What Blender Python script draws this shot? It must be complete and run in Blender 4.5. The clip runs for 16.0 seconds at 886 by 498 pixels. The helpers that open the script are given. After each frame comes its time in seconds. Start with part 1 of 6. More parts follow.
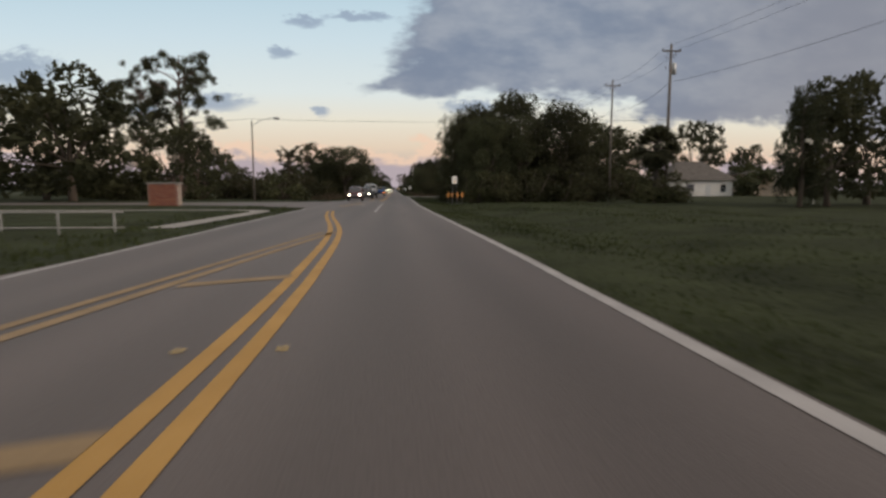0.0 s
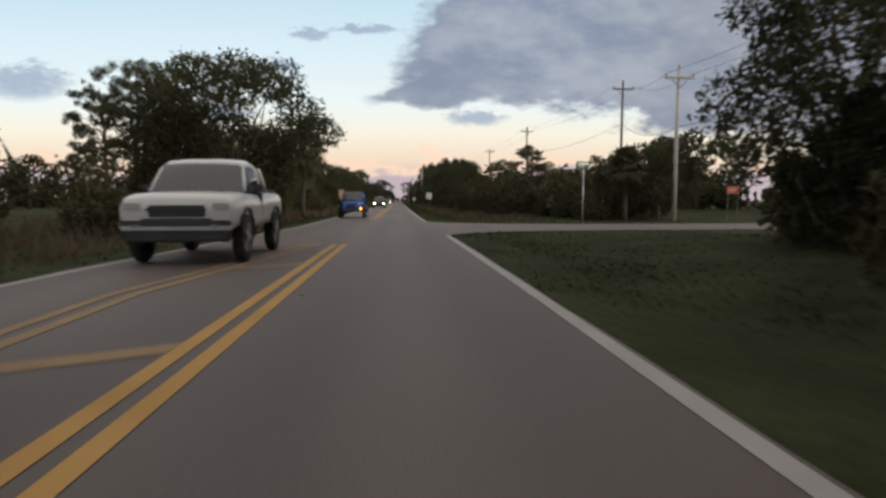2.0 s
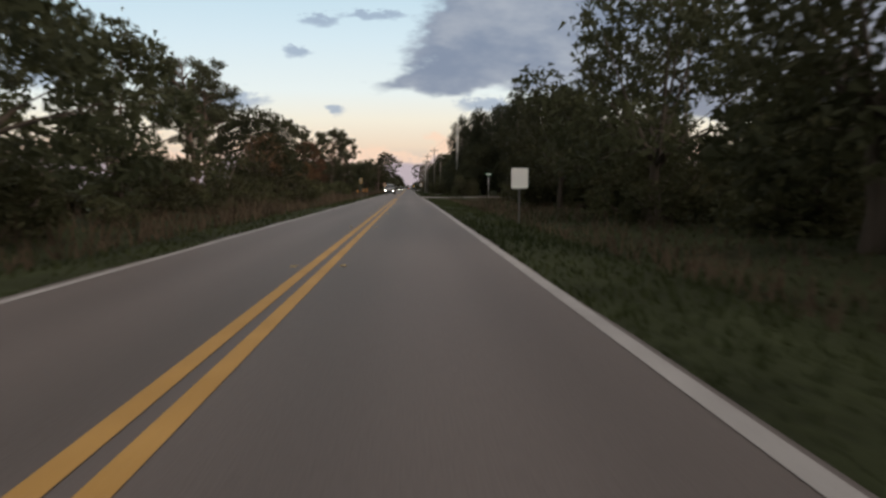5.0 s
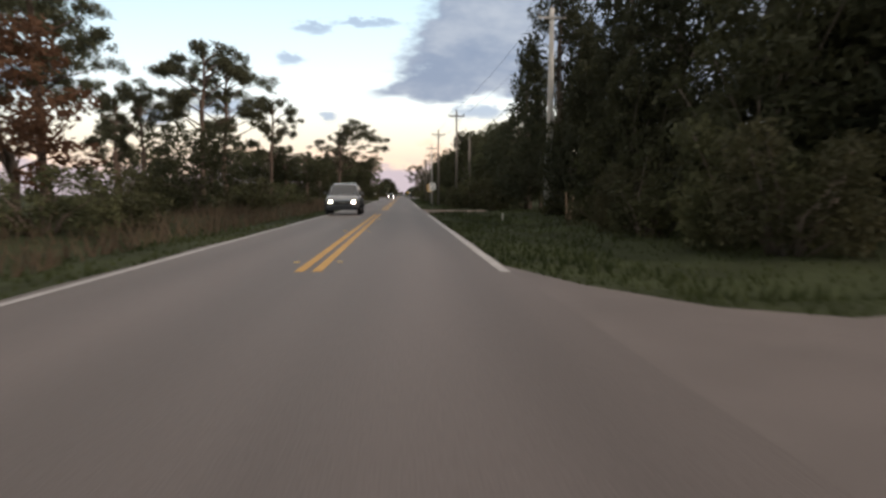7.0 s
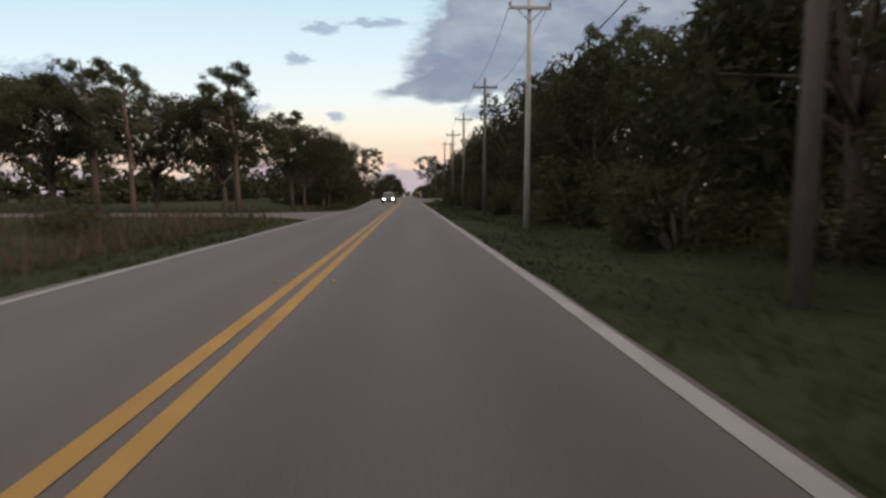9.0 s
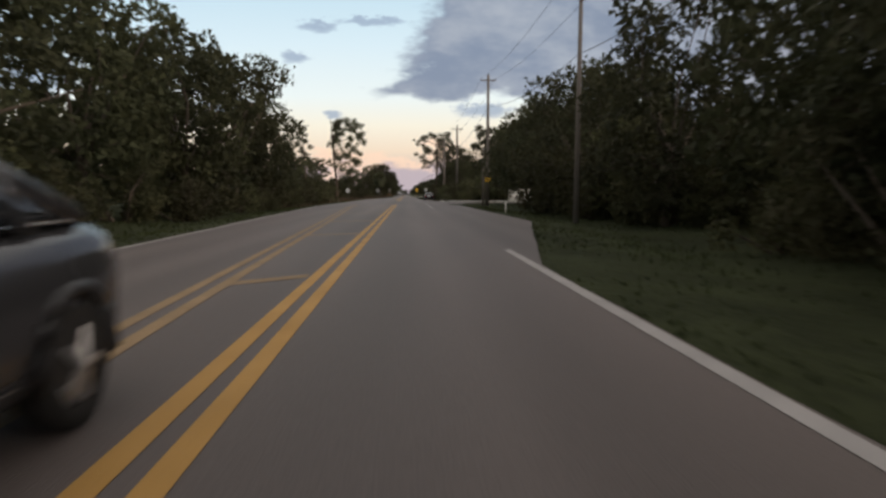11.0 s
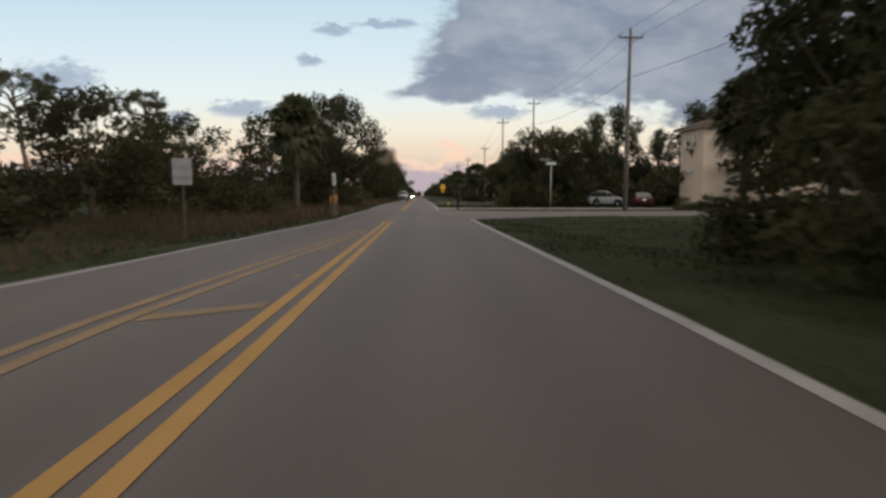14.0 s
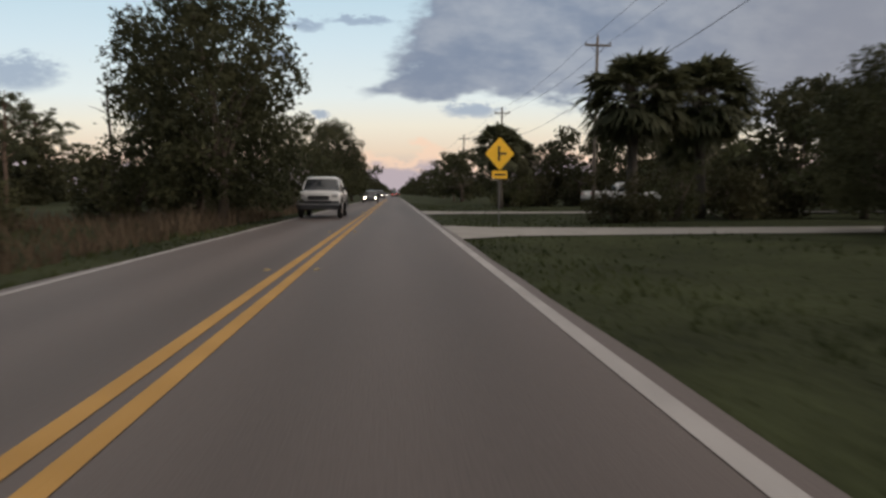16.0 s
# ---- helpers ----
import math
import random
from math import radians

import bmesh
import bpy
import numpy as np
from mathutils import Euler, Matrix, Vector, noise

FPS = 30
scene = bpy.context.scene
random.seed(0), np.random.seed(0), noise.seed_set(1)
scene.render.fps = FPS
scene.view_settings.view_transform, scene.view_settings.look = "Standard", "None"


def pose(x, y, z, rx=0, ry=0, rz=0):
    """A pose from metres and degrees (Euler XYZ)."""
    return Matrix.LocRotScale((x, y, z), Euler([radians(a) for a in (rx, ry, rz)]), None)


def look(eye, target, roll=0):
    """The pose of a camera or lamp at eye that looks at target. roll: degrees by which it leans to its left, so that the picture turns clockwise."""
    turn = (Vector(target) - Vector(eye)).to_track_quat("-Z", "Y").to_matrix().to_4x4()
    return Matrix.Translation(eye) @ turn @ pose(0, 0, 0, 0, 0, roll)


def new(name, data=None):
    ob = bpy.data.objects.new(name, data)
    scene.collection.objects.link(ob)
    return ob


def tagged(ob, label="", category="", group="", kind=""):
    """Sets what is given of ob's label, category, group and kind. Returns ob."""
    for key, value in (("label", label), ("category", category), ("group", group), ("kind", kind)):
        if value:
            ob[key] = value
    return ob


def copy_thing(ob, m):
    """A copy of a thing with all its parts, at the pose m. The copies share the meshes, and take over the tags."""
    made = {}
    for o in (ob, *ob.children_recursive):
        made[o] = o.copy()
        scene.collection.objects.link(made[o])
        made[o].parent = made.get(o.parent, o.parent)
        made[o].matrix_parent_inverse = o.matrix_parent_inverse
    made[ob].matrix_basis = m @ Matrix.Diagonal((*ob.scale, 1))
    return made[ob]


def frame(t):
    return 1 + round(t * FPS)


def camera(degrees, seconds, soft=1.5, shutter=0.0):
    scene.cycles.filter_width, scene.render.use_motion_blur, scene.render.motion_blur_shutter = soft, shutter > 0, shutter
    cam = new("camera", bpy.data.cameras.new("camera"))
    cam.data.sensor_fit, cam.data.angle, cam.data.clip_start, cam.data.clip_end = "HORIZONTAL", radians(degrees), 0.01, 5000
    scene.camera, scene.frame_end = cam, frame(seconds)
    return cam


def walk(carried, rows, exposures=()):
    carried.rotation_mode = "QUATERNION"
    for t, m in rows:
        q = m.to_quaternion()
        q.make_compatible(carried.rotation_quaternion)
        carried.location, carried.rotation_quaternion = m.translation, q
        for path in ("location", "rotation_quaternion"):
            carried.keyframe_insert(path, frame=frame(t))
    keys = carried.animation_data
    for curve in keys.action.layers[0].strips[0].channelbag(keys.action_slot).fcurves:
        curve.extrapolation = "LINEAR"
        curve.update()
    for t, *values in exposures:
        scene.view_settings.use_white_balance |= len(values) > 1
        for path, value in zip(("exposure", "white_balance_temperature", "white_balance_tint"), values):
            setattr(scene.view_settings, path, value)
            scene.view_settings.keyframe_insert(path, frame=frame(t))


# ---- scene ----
# ---- camera ----
cam = camera(78.0, 16.0, soft=2.8, shutter=0.12)
EYE = 0.99
# seconds, metres along the road, metres across, turn to the left, tilt up, lean (degrees)
PATH = [
    (0.00, -0.00, -0.270, -5.08, -6.17, 0.00),
    (0.50, 15.00, -0.221, -5.08, -6.05, 0.00),
    (1.00, 30.00, -0.141, -4.84, -5.53, 0.00),
    (1.50, 45.00, 0.000, -4.96, -5.35, 0.00),
    (2.00, 60.00, 0.053, -4.67, -5.06, 0.00),
    (2.50, 75.00, 0.000, -4.67, -6.05, 0.00),
    (3.00, 90.00, -0.035, -4.37, -6.64, 0.00),
    (3.50, 104.97, -0.062, -4.19, -6.99, 0.00),
    (4.50, 134.62, -0.083, -3.82, -6.57, 0.00),
    (5.20, 155.28, -0.098, -3.55, -6.28, 0.00),
    (6.00, 178.82, -0.115, -3.25, -5.95, 0.00),
    (6.50, 193.40, -0.225, -3.19, -5.83, 0.00),
    (7.00, 207.90, -0.088, -4.31, -5.65, 0.00),
    (7.50, 222.40, 0.150, -5.25, -5.06, 0.00),
    (8.00, 236.90, 0.000, -3.90, -5.48, 0.00),
    (8.50, 251.40, -0.018, -4.67, -5.53, 0.00),
    (9.00, 266.15, -0.053, -3.55, -5.65, 0.00),
    (9.80, 291.21, -0.152, -3.66, -5.71, 0.00),
    (10.50, 313.98, -0.239, -3.76, -5.76, 0.00),
    (11.50, 347.78, -0.362, -3.90, -5.83, 0.00),
    (12.00, 366.05, -0.530, -3.78, -5.71, 0.00),
    (12.50, 384.66, -0.221, -3.66, -5.59, 0.00),
    (13.00, 403.27, -0.009, -4.08, -5.59, 0.00),
    (13.50, 421.65, 0.221, -3.66, -5.48, 0.00),
    (14.00, 439.59, -0.053, -2.43, -5.60, 0.00),
    (14.50, 456.90, -0.230, -1.89, -5.72, 0.00),
    (15.00, 473.79, -0.601, -3.37, -5.60, 0.00),
    (15.50, 490.40, 0.053, -5.43, -5.76, 0.00),
    (16.00, 507.00, 0.088, -5.08, -5.82, 0.00),
]
walk(cam, [(t, pose(x, y, EYE, 90 + tilt, lean, turn)) for t, y, x, turn, tilt, lean in PATH],
     [(0, -0.08), (0.5, -0.03), (1.0, 0.1), (1.5, 0.4), (2, 0.18), (2.5, 0.32), (3, 0.14), (3.5, 0.10), (6, 0.1), (6.5, 0.24), (7, 0.53), (8, 0.54), (8.5, 0.52), (9, 0.23),
      (11.5, 0.14), (12, 0.02), (12.5, 0.2), (13, 0.23), (13.5, 0.22), (14, 0.1), (14.5, 0.16), (15, 0.5), (15.5, 0.04), (16, 0.03)])

# ---- sky and light ----
world = bpy.data.worlds.new("dusk_sky")
scene.world = world
world.use_nodes = True
WT = world.node_tree
WT.nodes.clear()


def wnode(kind, **values):
    n = WT.nodes.new(kind)
    for key, value in values.items():
        if key == "operation":
            n.operation = value
        elif key == "blend_type":
            n.blend_type = value
        elif key == "data_type":
            n.data_type = value
    return n


def feed(sock, value):
    if isinstance(value, (int, float, tuple)):
        sock.default_value = value
    else:
        WT.links.new(value, sock)


def wmath(op, a, b=0.0, c=0.0, clamp=False):
    n = wnode("ShaderNodeMath", operation=op)
    n.use_clamp = clamp
    for i, v in enumerate((a, b, c)):
        feed(n.inputs[i], v)
    return n.outputs[0]


def wstep(value, lo, hi):
    n = wnode("ShaderNodeMapRange")
    n.interpolation_type = "SMOOTHSTEP"
    feed(n.inputs[0], value)
    n.inputs[1].default_value, n.inputs[2].default_value = lo, hi
    n.inputs[3].default_value, n.inputs[4].default_value = 0.0, 1.0
    return n.outputs[0]


def wmix(fac, a, b):
    n = wnode("ShaderNodeMix", data_type="RGBA")
    feed(n.inputs[0], fac)
    feed(n.inputs[6], a)
    feed(n.inputs[7], b)
    return n.outputs[2]


def lin(r, g, b):
    """A linear colour from 8-bit sRGB."""
    f = lambda v: ((v / 255 + 0.055) / 1.055) ** 2.4 if v > 10 else v / 255 / 12.92
    return (f(r), f(g), f(b), 1.0)


def wnoise(vec, scale, detail=4.0, rough=0.55):
    n = wnode("ShaderNodeTexNoise")
    WT.links.new(vec, n.inputs["Vector"])
    n.inputs["Scale"].default_value, n.inputs["Detail"].default_value, n.inputs["Roughness"].default_value = scale, detail, rough
    return n.outputs[0]


coords = wnode("ShaderNodeTexCoord").outputs["Generated"]
sep = wnode("ShaderNodeSeparateXYZ")
WT.links.new(coords, sep.inputs[0])
ahead = wmath("MAXIMUM", wmath("ABSOLUTE", sep.outputs[1]), 0.08)
su = wmath("DIVIDE", sep.outputs[0], ahead)
sw = wmath("DIVIDE", sep.outputs[2], ahead)
flat = wnode("ShaderNodeCombineXYZ")
feed(flat.inputs[0], su)
feed(flat.inputs[1], wmath("MULTIPLY", sw, 2.2))
feed(flat.inputs[2], sep.outputs[1])
n_big = wmath("SUBTRACT", wnoise(flat.outputs[0], 5.0), 0.5)
n_mid = wmath("SUBTRACT", wnoise(flat.outputs[0], 14.0), 0.5)
n_fine = wmath("SUBTRACT", wnoise(flat.outputs[0], 26.0, 5.0, 0.6), 0.5)
n_finer = wmath("SUBTRACT", wnoise(flat.outputs[0], 41.0, 5.0, 0.6), 0.5)
n_low = wmath("SUBTRACT", wnoise(flat.outputs[0], 9.0, 5.0), 0.5)
ramp = wnode("ShaderNodeValToRGB")
feed(ramp.inputs[0], sw)
stops = [(0.0, lin(160, 150, 158)), (0.035, lin(196, 178, 172)), (0.075, lin(236, 214, 190)), (0.12, lin(241, 233, 214)),
         (0.17, lin(230, 238, 236)), (0.26, lin(212, 230, 238)), (0.36, lin(190, 217, 231)), (0.6, lin(214, 216, 216)), (1.0, lin(240, 231, 222))]
for i, (p, c) in enumerate(stops):
    e = ramp.color_ramp.elements[i] if i < 2 else ramp.color_ramp.elements.new(p)
    e.position, e.color = p, c
nishita = wnode("ShaderNodeTexSky")
nishita.sky_type, nishita.sun_disc = "NISHITA", False
nishita.sun_elevation, nishita.sun_rotation = radians(24.0), radians(120.0)
nish = wnode("ShaderNodeVectorMath", operation="SCALE")
WT.links.new(nishita.outputs[0], nish.inputs[0])
nish.inputs[3].default_value = 0.1
sky = wmix(0.05, ramp.outputs[0], nish.outputs[0])


def puff(sky_in, u0, w0, a, b, colour, strength=0.9):
    """A small cloud round one direction of the sky."""
    du = wmath("POWER", wmath("DIVIDE", wmath("SUBTRACT", wmath("ADD", su, wmath("MULTIPLY", n_fine, 0.05)), u0), a), 2.0)
    dw = wmath("POWER", wmath("DIVIDE", wmath("SUBTRACT", wmath("ADD", sw, wmath("MULTIPLY", n_finer, 0.035)), w0), b), 2.0)
    d = wmath("ADD", wmath("ADD", du, dw), wmath("MULTIPLY", n_finer, 2.2))
    m = wmath("MULTIPLY", wstep(d, 1.5, 0.1), strength)
    front = wstep(sep.outputs[1], 0.05, 0.2)
    return wmix(wmath("MULTIPLY", m, front), sky_in, colour)


# bank of low cumulus on the horizon, peach on its upper side
edge = wmath("ADD", 0.05, wmath("ADD", wmath("MULTIPLY", n_low, 0.16), wmath("MULTIPLY", n_fine, 0.05)))
sky = wmix(wmath("MULTIPLY", wstep(wmath("SUBTRACT", wmath("ADD", edge, 0.024), sw), -0.006, 0.012), 0.75), sky, lin(246, 212, 186))
sky = wmix(wmath("MULTIPLY", wstep(wmath("SUBTRACT", edge, sw), -0.008, 0.022), 0.85), sky, lin(174, 164, 176))
# the great grey cloud
lower = wmath("ADD", 0.158, wmath("ADD", wmath("MULTIPLY", n_big, 0.15), wmath("ADD", wmath("MULTIPLY", n_mid, 0.06), wmath("MULTIPLY", n_fine, 0.03))))
m_low = wstep(wmath("SUBTRACT", sw, wmath("SUBTRACT", lower, wmath("MULTIPLY", wstep(su, 0.35, 0.8), 0.07))), -0.006, 0.022)
lean = wmath("MULTIPLY", wmath("MAXIMUM", wmath("SUBTRACT", sw, 0.21), -0.03), 0.62)
m_left = wstep(wmath("ADD", wmath("ADD", wmath("SUBTRACT", su, lean), wmath("MULTIPLY", n_big, 0.16)), wmath("ADD", wmath("MULTIPLY", n_mid, 0.12), wmath("MULTIPLY", n_fine, 0.06))), -0.055, 0.0)
m_top = wstep(sw, 0.75, 0.5)
grey = wmix(wstep(wmath("ADD", n_big, wmath("MULTIPLY", n_mid, 0.6)), -0.22, 0.25), lin(120, 132, 154), lin(160, 166, 178))
grey = wmix(wmath("MULTIPLY", wstep(su, 0.25, 0.9), 0.75), grey, lin(140, 138, 146))
m_cloud = wmath("MULTIPLY", wmath("MULTIPLY", m_low, m_left), m_top)
sky = wmix(wmath("MULTIPLY", m_cloud, 0.93), sky, grey)
for u0, w0, a, b in ((-0.31, 0.152, 0.062, 0.017), (-0.63, 0.200, 0.075, 0.032), (-0.125, 0.138, 0.018, 0.010), (-0.19, 0.236, 0.024, 0.010),
                     (-0.148, 0.290, 0.034, 0.012), (0.14, 0.150, 0.055, 0.014), (-0.42, 0.135, 0.035, 0.014), (-0.06, 0.300, 0.06, 0.008)):
    sky = puff(sky, u0, w0, a, b, lin(148, 164, 186), 0.8)
below = wstep(sep.outputs[2], -0.01, -0.03)
sky = wmix(below, sky, lin(60, 58, 50))
bg = wnode("ShaderNodeBackground")
WT.links.new(sky, bg.inputs[0])
bg.inputs[1].default_value = 1.0
WT.links.new(bg.outputs[0], wnode("ShaderNodeOutputWorld").inputs[0])

# No direct sun here: warm fill added from the right to lighten left trees.
fill_sun = new("fill_sun", bpy.data.lights.new("fill_sun", "SUN"))
fill_sun.data.energy, fill_sun.data.angle, fill_sun.data.color = 1.6, radians(25), (1.0, 0.84, 0.70)
fill_sun.matrix_world = look((0, 0, 50), (-34, 20, 32.5))

# ---- materials ----


def material(name, colour, rough=0.8, metal=0.0, vary=0.25, scale=3.0, fine=40.0, bump=0.3, second=None, spec=0.4, per_object=0.0, stretch=(1, 1, 1), emit=0.0, dist=0.02, through_light=0.0):
    """A surface with variation at two scales and fine relief."""
    m = bpy.data.materials.new(name)
    m.use_nodes = True
    t = m.node_tree
    b = t.nodes["Principled BSDF"]
    tc = t.nodes.new("ShaderNodeTexCoord")
    mp = t.nodes.new("ShaderNodeMapping")
    mp.inputs["Scale"].default_value = stretch
    t.links.new(tc.outputs["Object"], mp.inputs[0])
    n1, n2 = t.nodes.new("ShaderNodeTexNoise"), t.nodes.new("ShaderNodeTexNoise")
    for n, s in ((n1, scale), (n2, fine)):
        n.inputs["Scale"].default_value, n.inputs["Detail"].default_value = s, 5.0
        t.links.new(mp.outputs[0], n.inputs["Vector"])
    mix = t.nodes.new("ShaderNodeMath")
    mix.operation = "MULTIPLY_ADD"
    t.links.new(n1.outputs[0], mix.inputs[0])
    mix.inputs[1].default_value = 0.65
    half = t.nodes.new("ShaderNodeMath")
    half.operation = "MULTIPLY"
    t.links.new(n2.outputs[0], half.inputs[0])
    half.inputs[1].default_value = 0.35
    t.links.new(half.outputs[0], mix.inputs[2])
    r = t.nodes.new("ShaderNodeValToRGB")
    t.links.new(mix.outputs[0], r.inputs[0])
    c = Vector(colour[:3])
    s = Vector(second[:3]) if second else c * (1 + vary)
    r.color_ramp.elements[0].position, r.color_ramp.elements[0].color = 0.35, (*(c * (1 - vary)), 1)
    r.color_ramp.elements[1].position, r.color_ramp.elements[1].color = 0.65, (*s, 1)
    out = r.outputs[0]
    if per_object:
        info = t.nodes.new("ShaderNodeObjectInfo")
        hsv = t.nodes.new("ShaderNodeHueSaturation")
        mr = t.nodes.new("ShaderNodeMapRange")
        mr.inputs[3].default_value, mr.inputs[4].default_value = 1 - per_object, 1 + per_object
        t.links.new(info.outputs["Random"], mr.inputs[0])
        t.links.new(mr.outputs[0], hsv.inputs["Value"])
        mh = t.nodes.new("ShaderNodeMapRange")
        mh.inputs[3].default_value, mh.inputs[4].default_value = 0.5 - per_object * 0.06, 0.5 + per_object * 0.05
        t.links.new(info.outputs["Random"], mh.inputs[0])
        t.links.new(mh.outputs[0], hsv.inputs["Hue"])
        t.links.new(out, hsv.inputs["Color"])
        out = hsv.outputs[0]
    t.links.new(out, b.inputs["Base Color"])
    b.inputs["Roughness"].default_value, b.inputs["Metallic"].default_value = rough, metal
    b.inputs["Specular IOR Level"].default_value = spec
    if bump:
        bp = t.nodes.new("ShaderNodeBump")
        bp.inputs["Strength"].default_value, bp.inputs["Distance"].default_value = bump, dist
        t.links.new(n2.outputs[0], bp.inputs["Height"])
        t.links.new(bp.outputs[0], b.inputs["Normal"])
    if emit:
        t.links.new(out, b.inputs["Emission Color"])
        b.inputs["Emission Strength"].default_value = emit
    if through_light:
        thin, blend = t.nodes.new("ShaderNodeBsdfTranslucent"), t.nodes.new("ShaderNodeMixShader")
        t.links.new(out, thin.inputs[0])
        blend.inputs[0].default_value = through_light
        t.links.new(b.outputs[0], blend.inputs[1])
        t.links.new(thin.outputs[0], blend.inputs[2])
        t.links.new(blend.outputs[0], t.nodes["Material Output"].inputs[0])
    return m


ASPHALT = material("asphalt", (0.078, 0.0635, 0.060), 0.66, vary=0.26, scale=0.5, fine=90, bump=0.25, spec=0.38, stretch=(1, 0.10, 1))


def wheel_tracks(m, centre, period, depth):
    """Wear along the lane: faint polished bands where wheels run."""
    t = m.node_tree
    b = t.nodes["Principled BSDF"]
    old = b.inputs["Base Color"].links[0].from_socket
    tc, sx = t.nodes.new("ShaderNodeTexCoord"), t.nodes.new("ShaderNodeSeparateXYZ")
    t.links.new(tc.outputs["Object"], sx.inputs[0])
    last = sx.outputs[0]
    nz = t.nodes.new("ShaderNodeTexNoise")
    nz.inputs["Scale"].default_value = 0.35
    t.links.new(tc.outputs["Object"], nz.inputs["Vector"])
    for op, v in (("SUBTRACT", centre), ("MULTIPLY", 2 * math.pi / period), ("COSINE", 0), ("MULTIPLY", depth), ("ADD", 1.0)):
        n = t.nodes.new("ShaderNodeMath")
        n.operation = op
        t.links.new(last, n.inputs[0])
        n.inputs[1].default_value = v
        last = n.outputs[0]
    vm = t.nodes.new("ShaderNodeVectorMath")
    vm.operation = "SCALE"
    t.links.new(old, vm.inputs[0])
    t.links.new(last, vm.inputs[3])
    t.links.new(vm.outputs[0], b.inputs["Base Color"])


wheel_tracks(ASPHALT, 0.13, 1.24, 0.09)
TAR = material("tar_patch", (0.060, 0.054, 0.052), 0.85, vary=0.25, scale=3, fine=60, bump=0.2)
SIDE_ASPHALT = material("side_asphalt", (0.091, 0.075, 0.071), 0.68, vary=0.18, scale=0.8, fine=80, bump=0.25, spec=0.35)
CONCRETE = material("concrete", (0.22, 0.205, 0.19), 0.9, vary=0.15, scale=1.2, fine=60, bump=0.2)
SAND = material("sand", (0.120, 0.090, 0.070), 0.95, vary=0.5, scale=2.2, fine=30, bump=0.6)
YELLOW = material("yellow_paint", (0.34, 0.185, 0.04), 0.75, vary=0.2, scale=1.6, fine=70, bump=0.15, second=(0.37, 0.21, 0.055))
OLD_YELLOW = material("worn_yellow_paint", (0.20, 0.135, 0.07), 0.8, vary=0.2, scale=2.2, fine=70, bump=0.15)
WHITE_LINE = material("white_paint", (0.27, 0.255, 0.25), 0.75, vary=0.15, scale=2.0, fine=70, bump=0.15)
SOIL = material("verge_soil", (0.026, 0.031, 0.014), 1.0, vary=0.45, scale=0.5, fine=9, bump=0.9, spec=0.1, dist=0.06)
GRASS = material("grass_blades", (0.034, 0.049, 0.016), 0.8, vary=0.5, scale=0.25, fine=5, bump=0, second=(0.058, 0.068, 0.026), spec=0.2, through_light=0.4)
DRY_GRASS = material("dry_grass_blades", (0.086, 0.065, 0.045), 0.9, vary=0.35, scale=0.4, fine=6, bump=0, second=(0.125, 0.093, 0.064), spec=0.15, through_light=0.4)
BARK = material("bark", (0.085, 0.066, 0.052), 0.95, vary=0.4, scale=2.0, fine=18, bump=0.8, stretch=(1, 1, 0.25))
PINE_BARK = material("pine_bark", (0.105, 0.072, 0.055), 0.95, vary=0.45, scale=2.5, fine=16, bump=0.9, stretch=(1, 1, 0.3))
PALM_BARK = material("palm_bark", (0.062, 0.052, 0.044), 0.95, vary=0.35, scale=3.0, fine=14, bump=0.8, stretch=(0.3, 0.3, 1.4))
OAK_LEAF = material("oak_leaves", (0.045, 0.052, 0.027), 0.75, vary=0.45, scale=0.9, fine=7, bump=0, second=(0.071, 0.072, 0.035), per_object=0.25, spec=0.2, through_light=0.4)
PINE_LEAF = material("pine_needles", (0.063, 0.068, 0.040), 0.8, vary=0.4, scale=0.9, fine=7, bump=0, second=(0.098, 0.099, 0.056), per_object=0.25, spec=0.2, through_light=0.4)
PALM_LEAF = material("palm_leaves", (0.054, 0.064, 0.033), 0.7, vary=0.4, scale=1.2, fine=6, bump=0, second=(0.102, 0.102, 0.056), per_object=0.2, spec=0.3, through_light=0.4)
SHRUB_LEAF = material("shrub_leaves", (0.049, 0.055, 0.027), 0.8, vary=0.45, scale=0.8, fine=6, bump=0, second=(0.086, 0.082, 0.040), per_object=0.35, spec=0.2, through_light=0.4)
RUST_LEAF = material("rusty_leaves", (0.109, 0.061, 0.038), 0.85, vary=0.4, scale=0.9, fine=6, bump=0, second=(0.150, 0.083, 0.046), per_object=0.2, spec=0.2, through_light=0.4)
FEATHER_LEAF = material("feathery_needles", (0.044, 0.050, 0.031), 0.85, vary=0.4, scale=0.7, fine=6, bump=0, second=(0.061, 0.064, 0.036), per_object=0.2, spec=0.15, through_light=0.4)
GREY_WOOD = material("weathered_pole_wood", (0.135, 0.115, 0.10), 0.9, vary=0.3, scale=1.5, fine=25, bump=0.5, stretch=(1, 1, 0.12))
POLE_CONCRETE = material("pole_concrete", (0.36, 0.34, 0.31), 0.85, vary=0.18, scale=1.5, fine=40, bump=0.2)
GALV = material("galvanised_steel", (0.42, 0.42, 0.42), 0.5, metal=0.7, vary=0.15, scale=3, fine=40, bump=0.08)
DARK_METAL = material("dark_metal", (0.04, 0.04, 0.042), 0.5, metal=0.6, vary=0.2, scale=4, fine=50, bump=0.1)
PORCELAIN = material("insulator_glaze", (0.10, 0.085, 0.08), 0.3, vary=0.2, scale=5, fine=40, bump=0)

# ---- building helpers ----


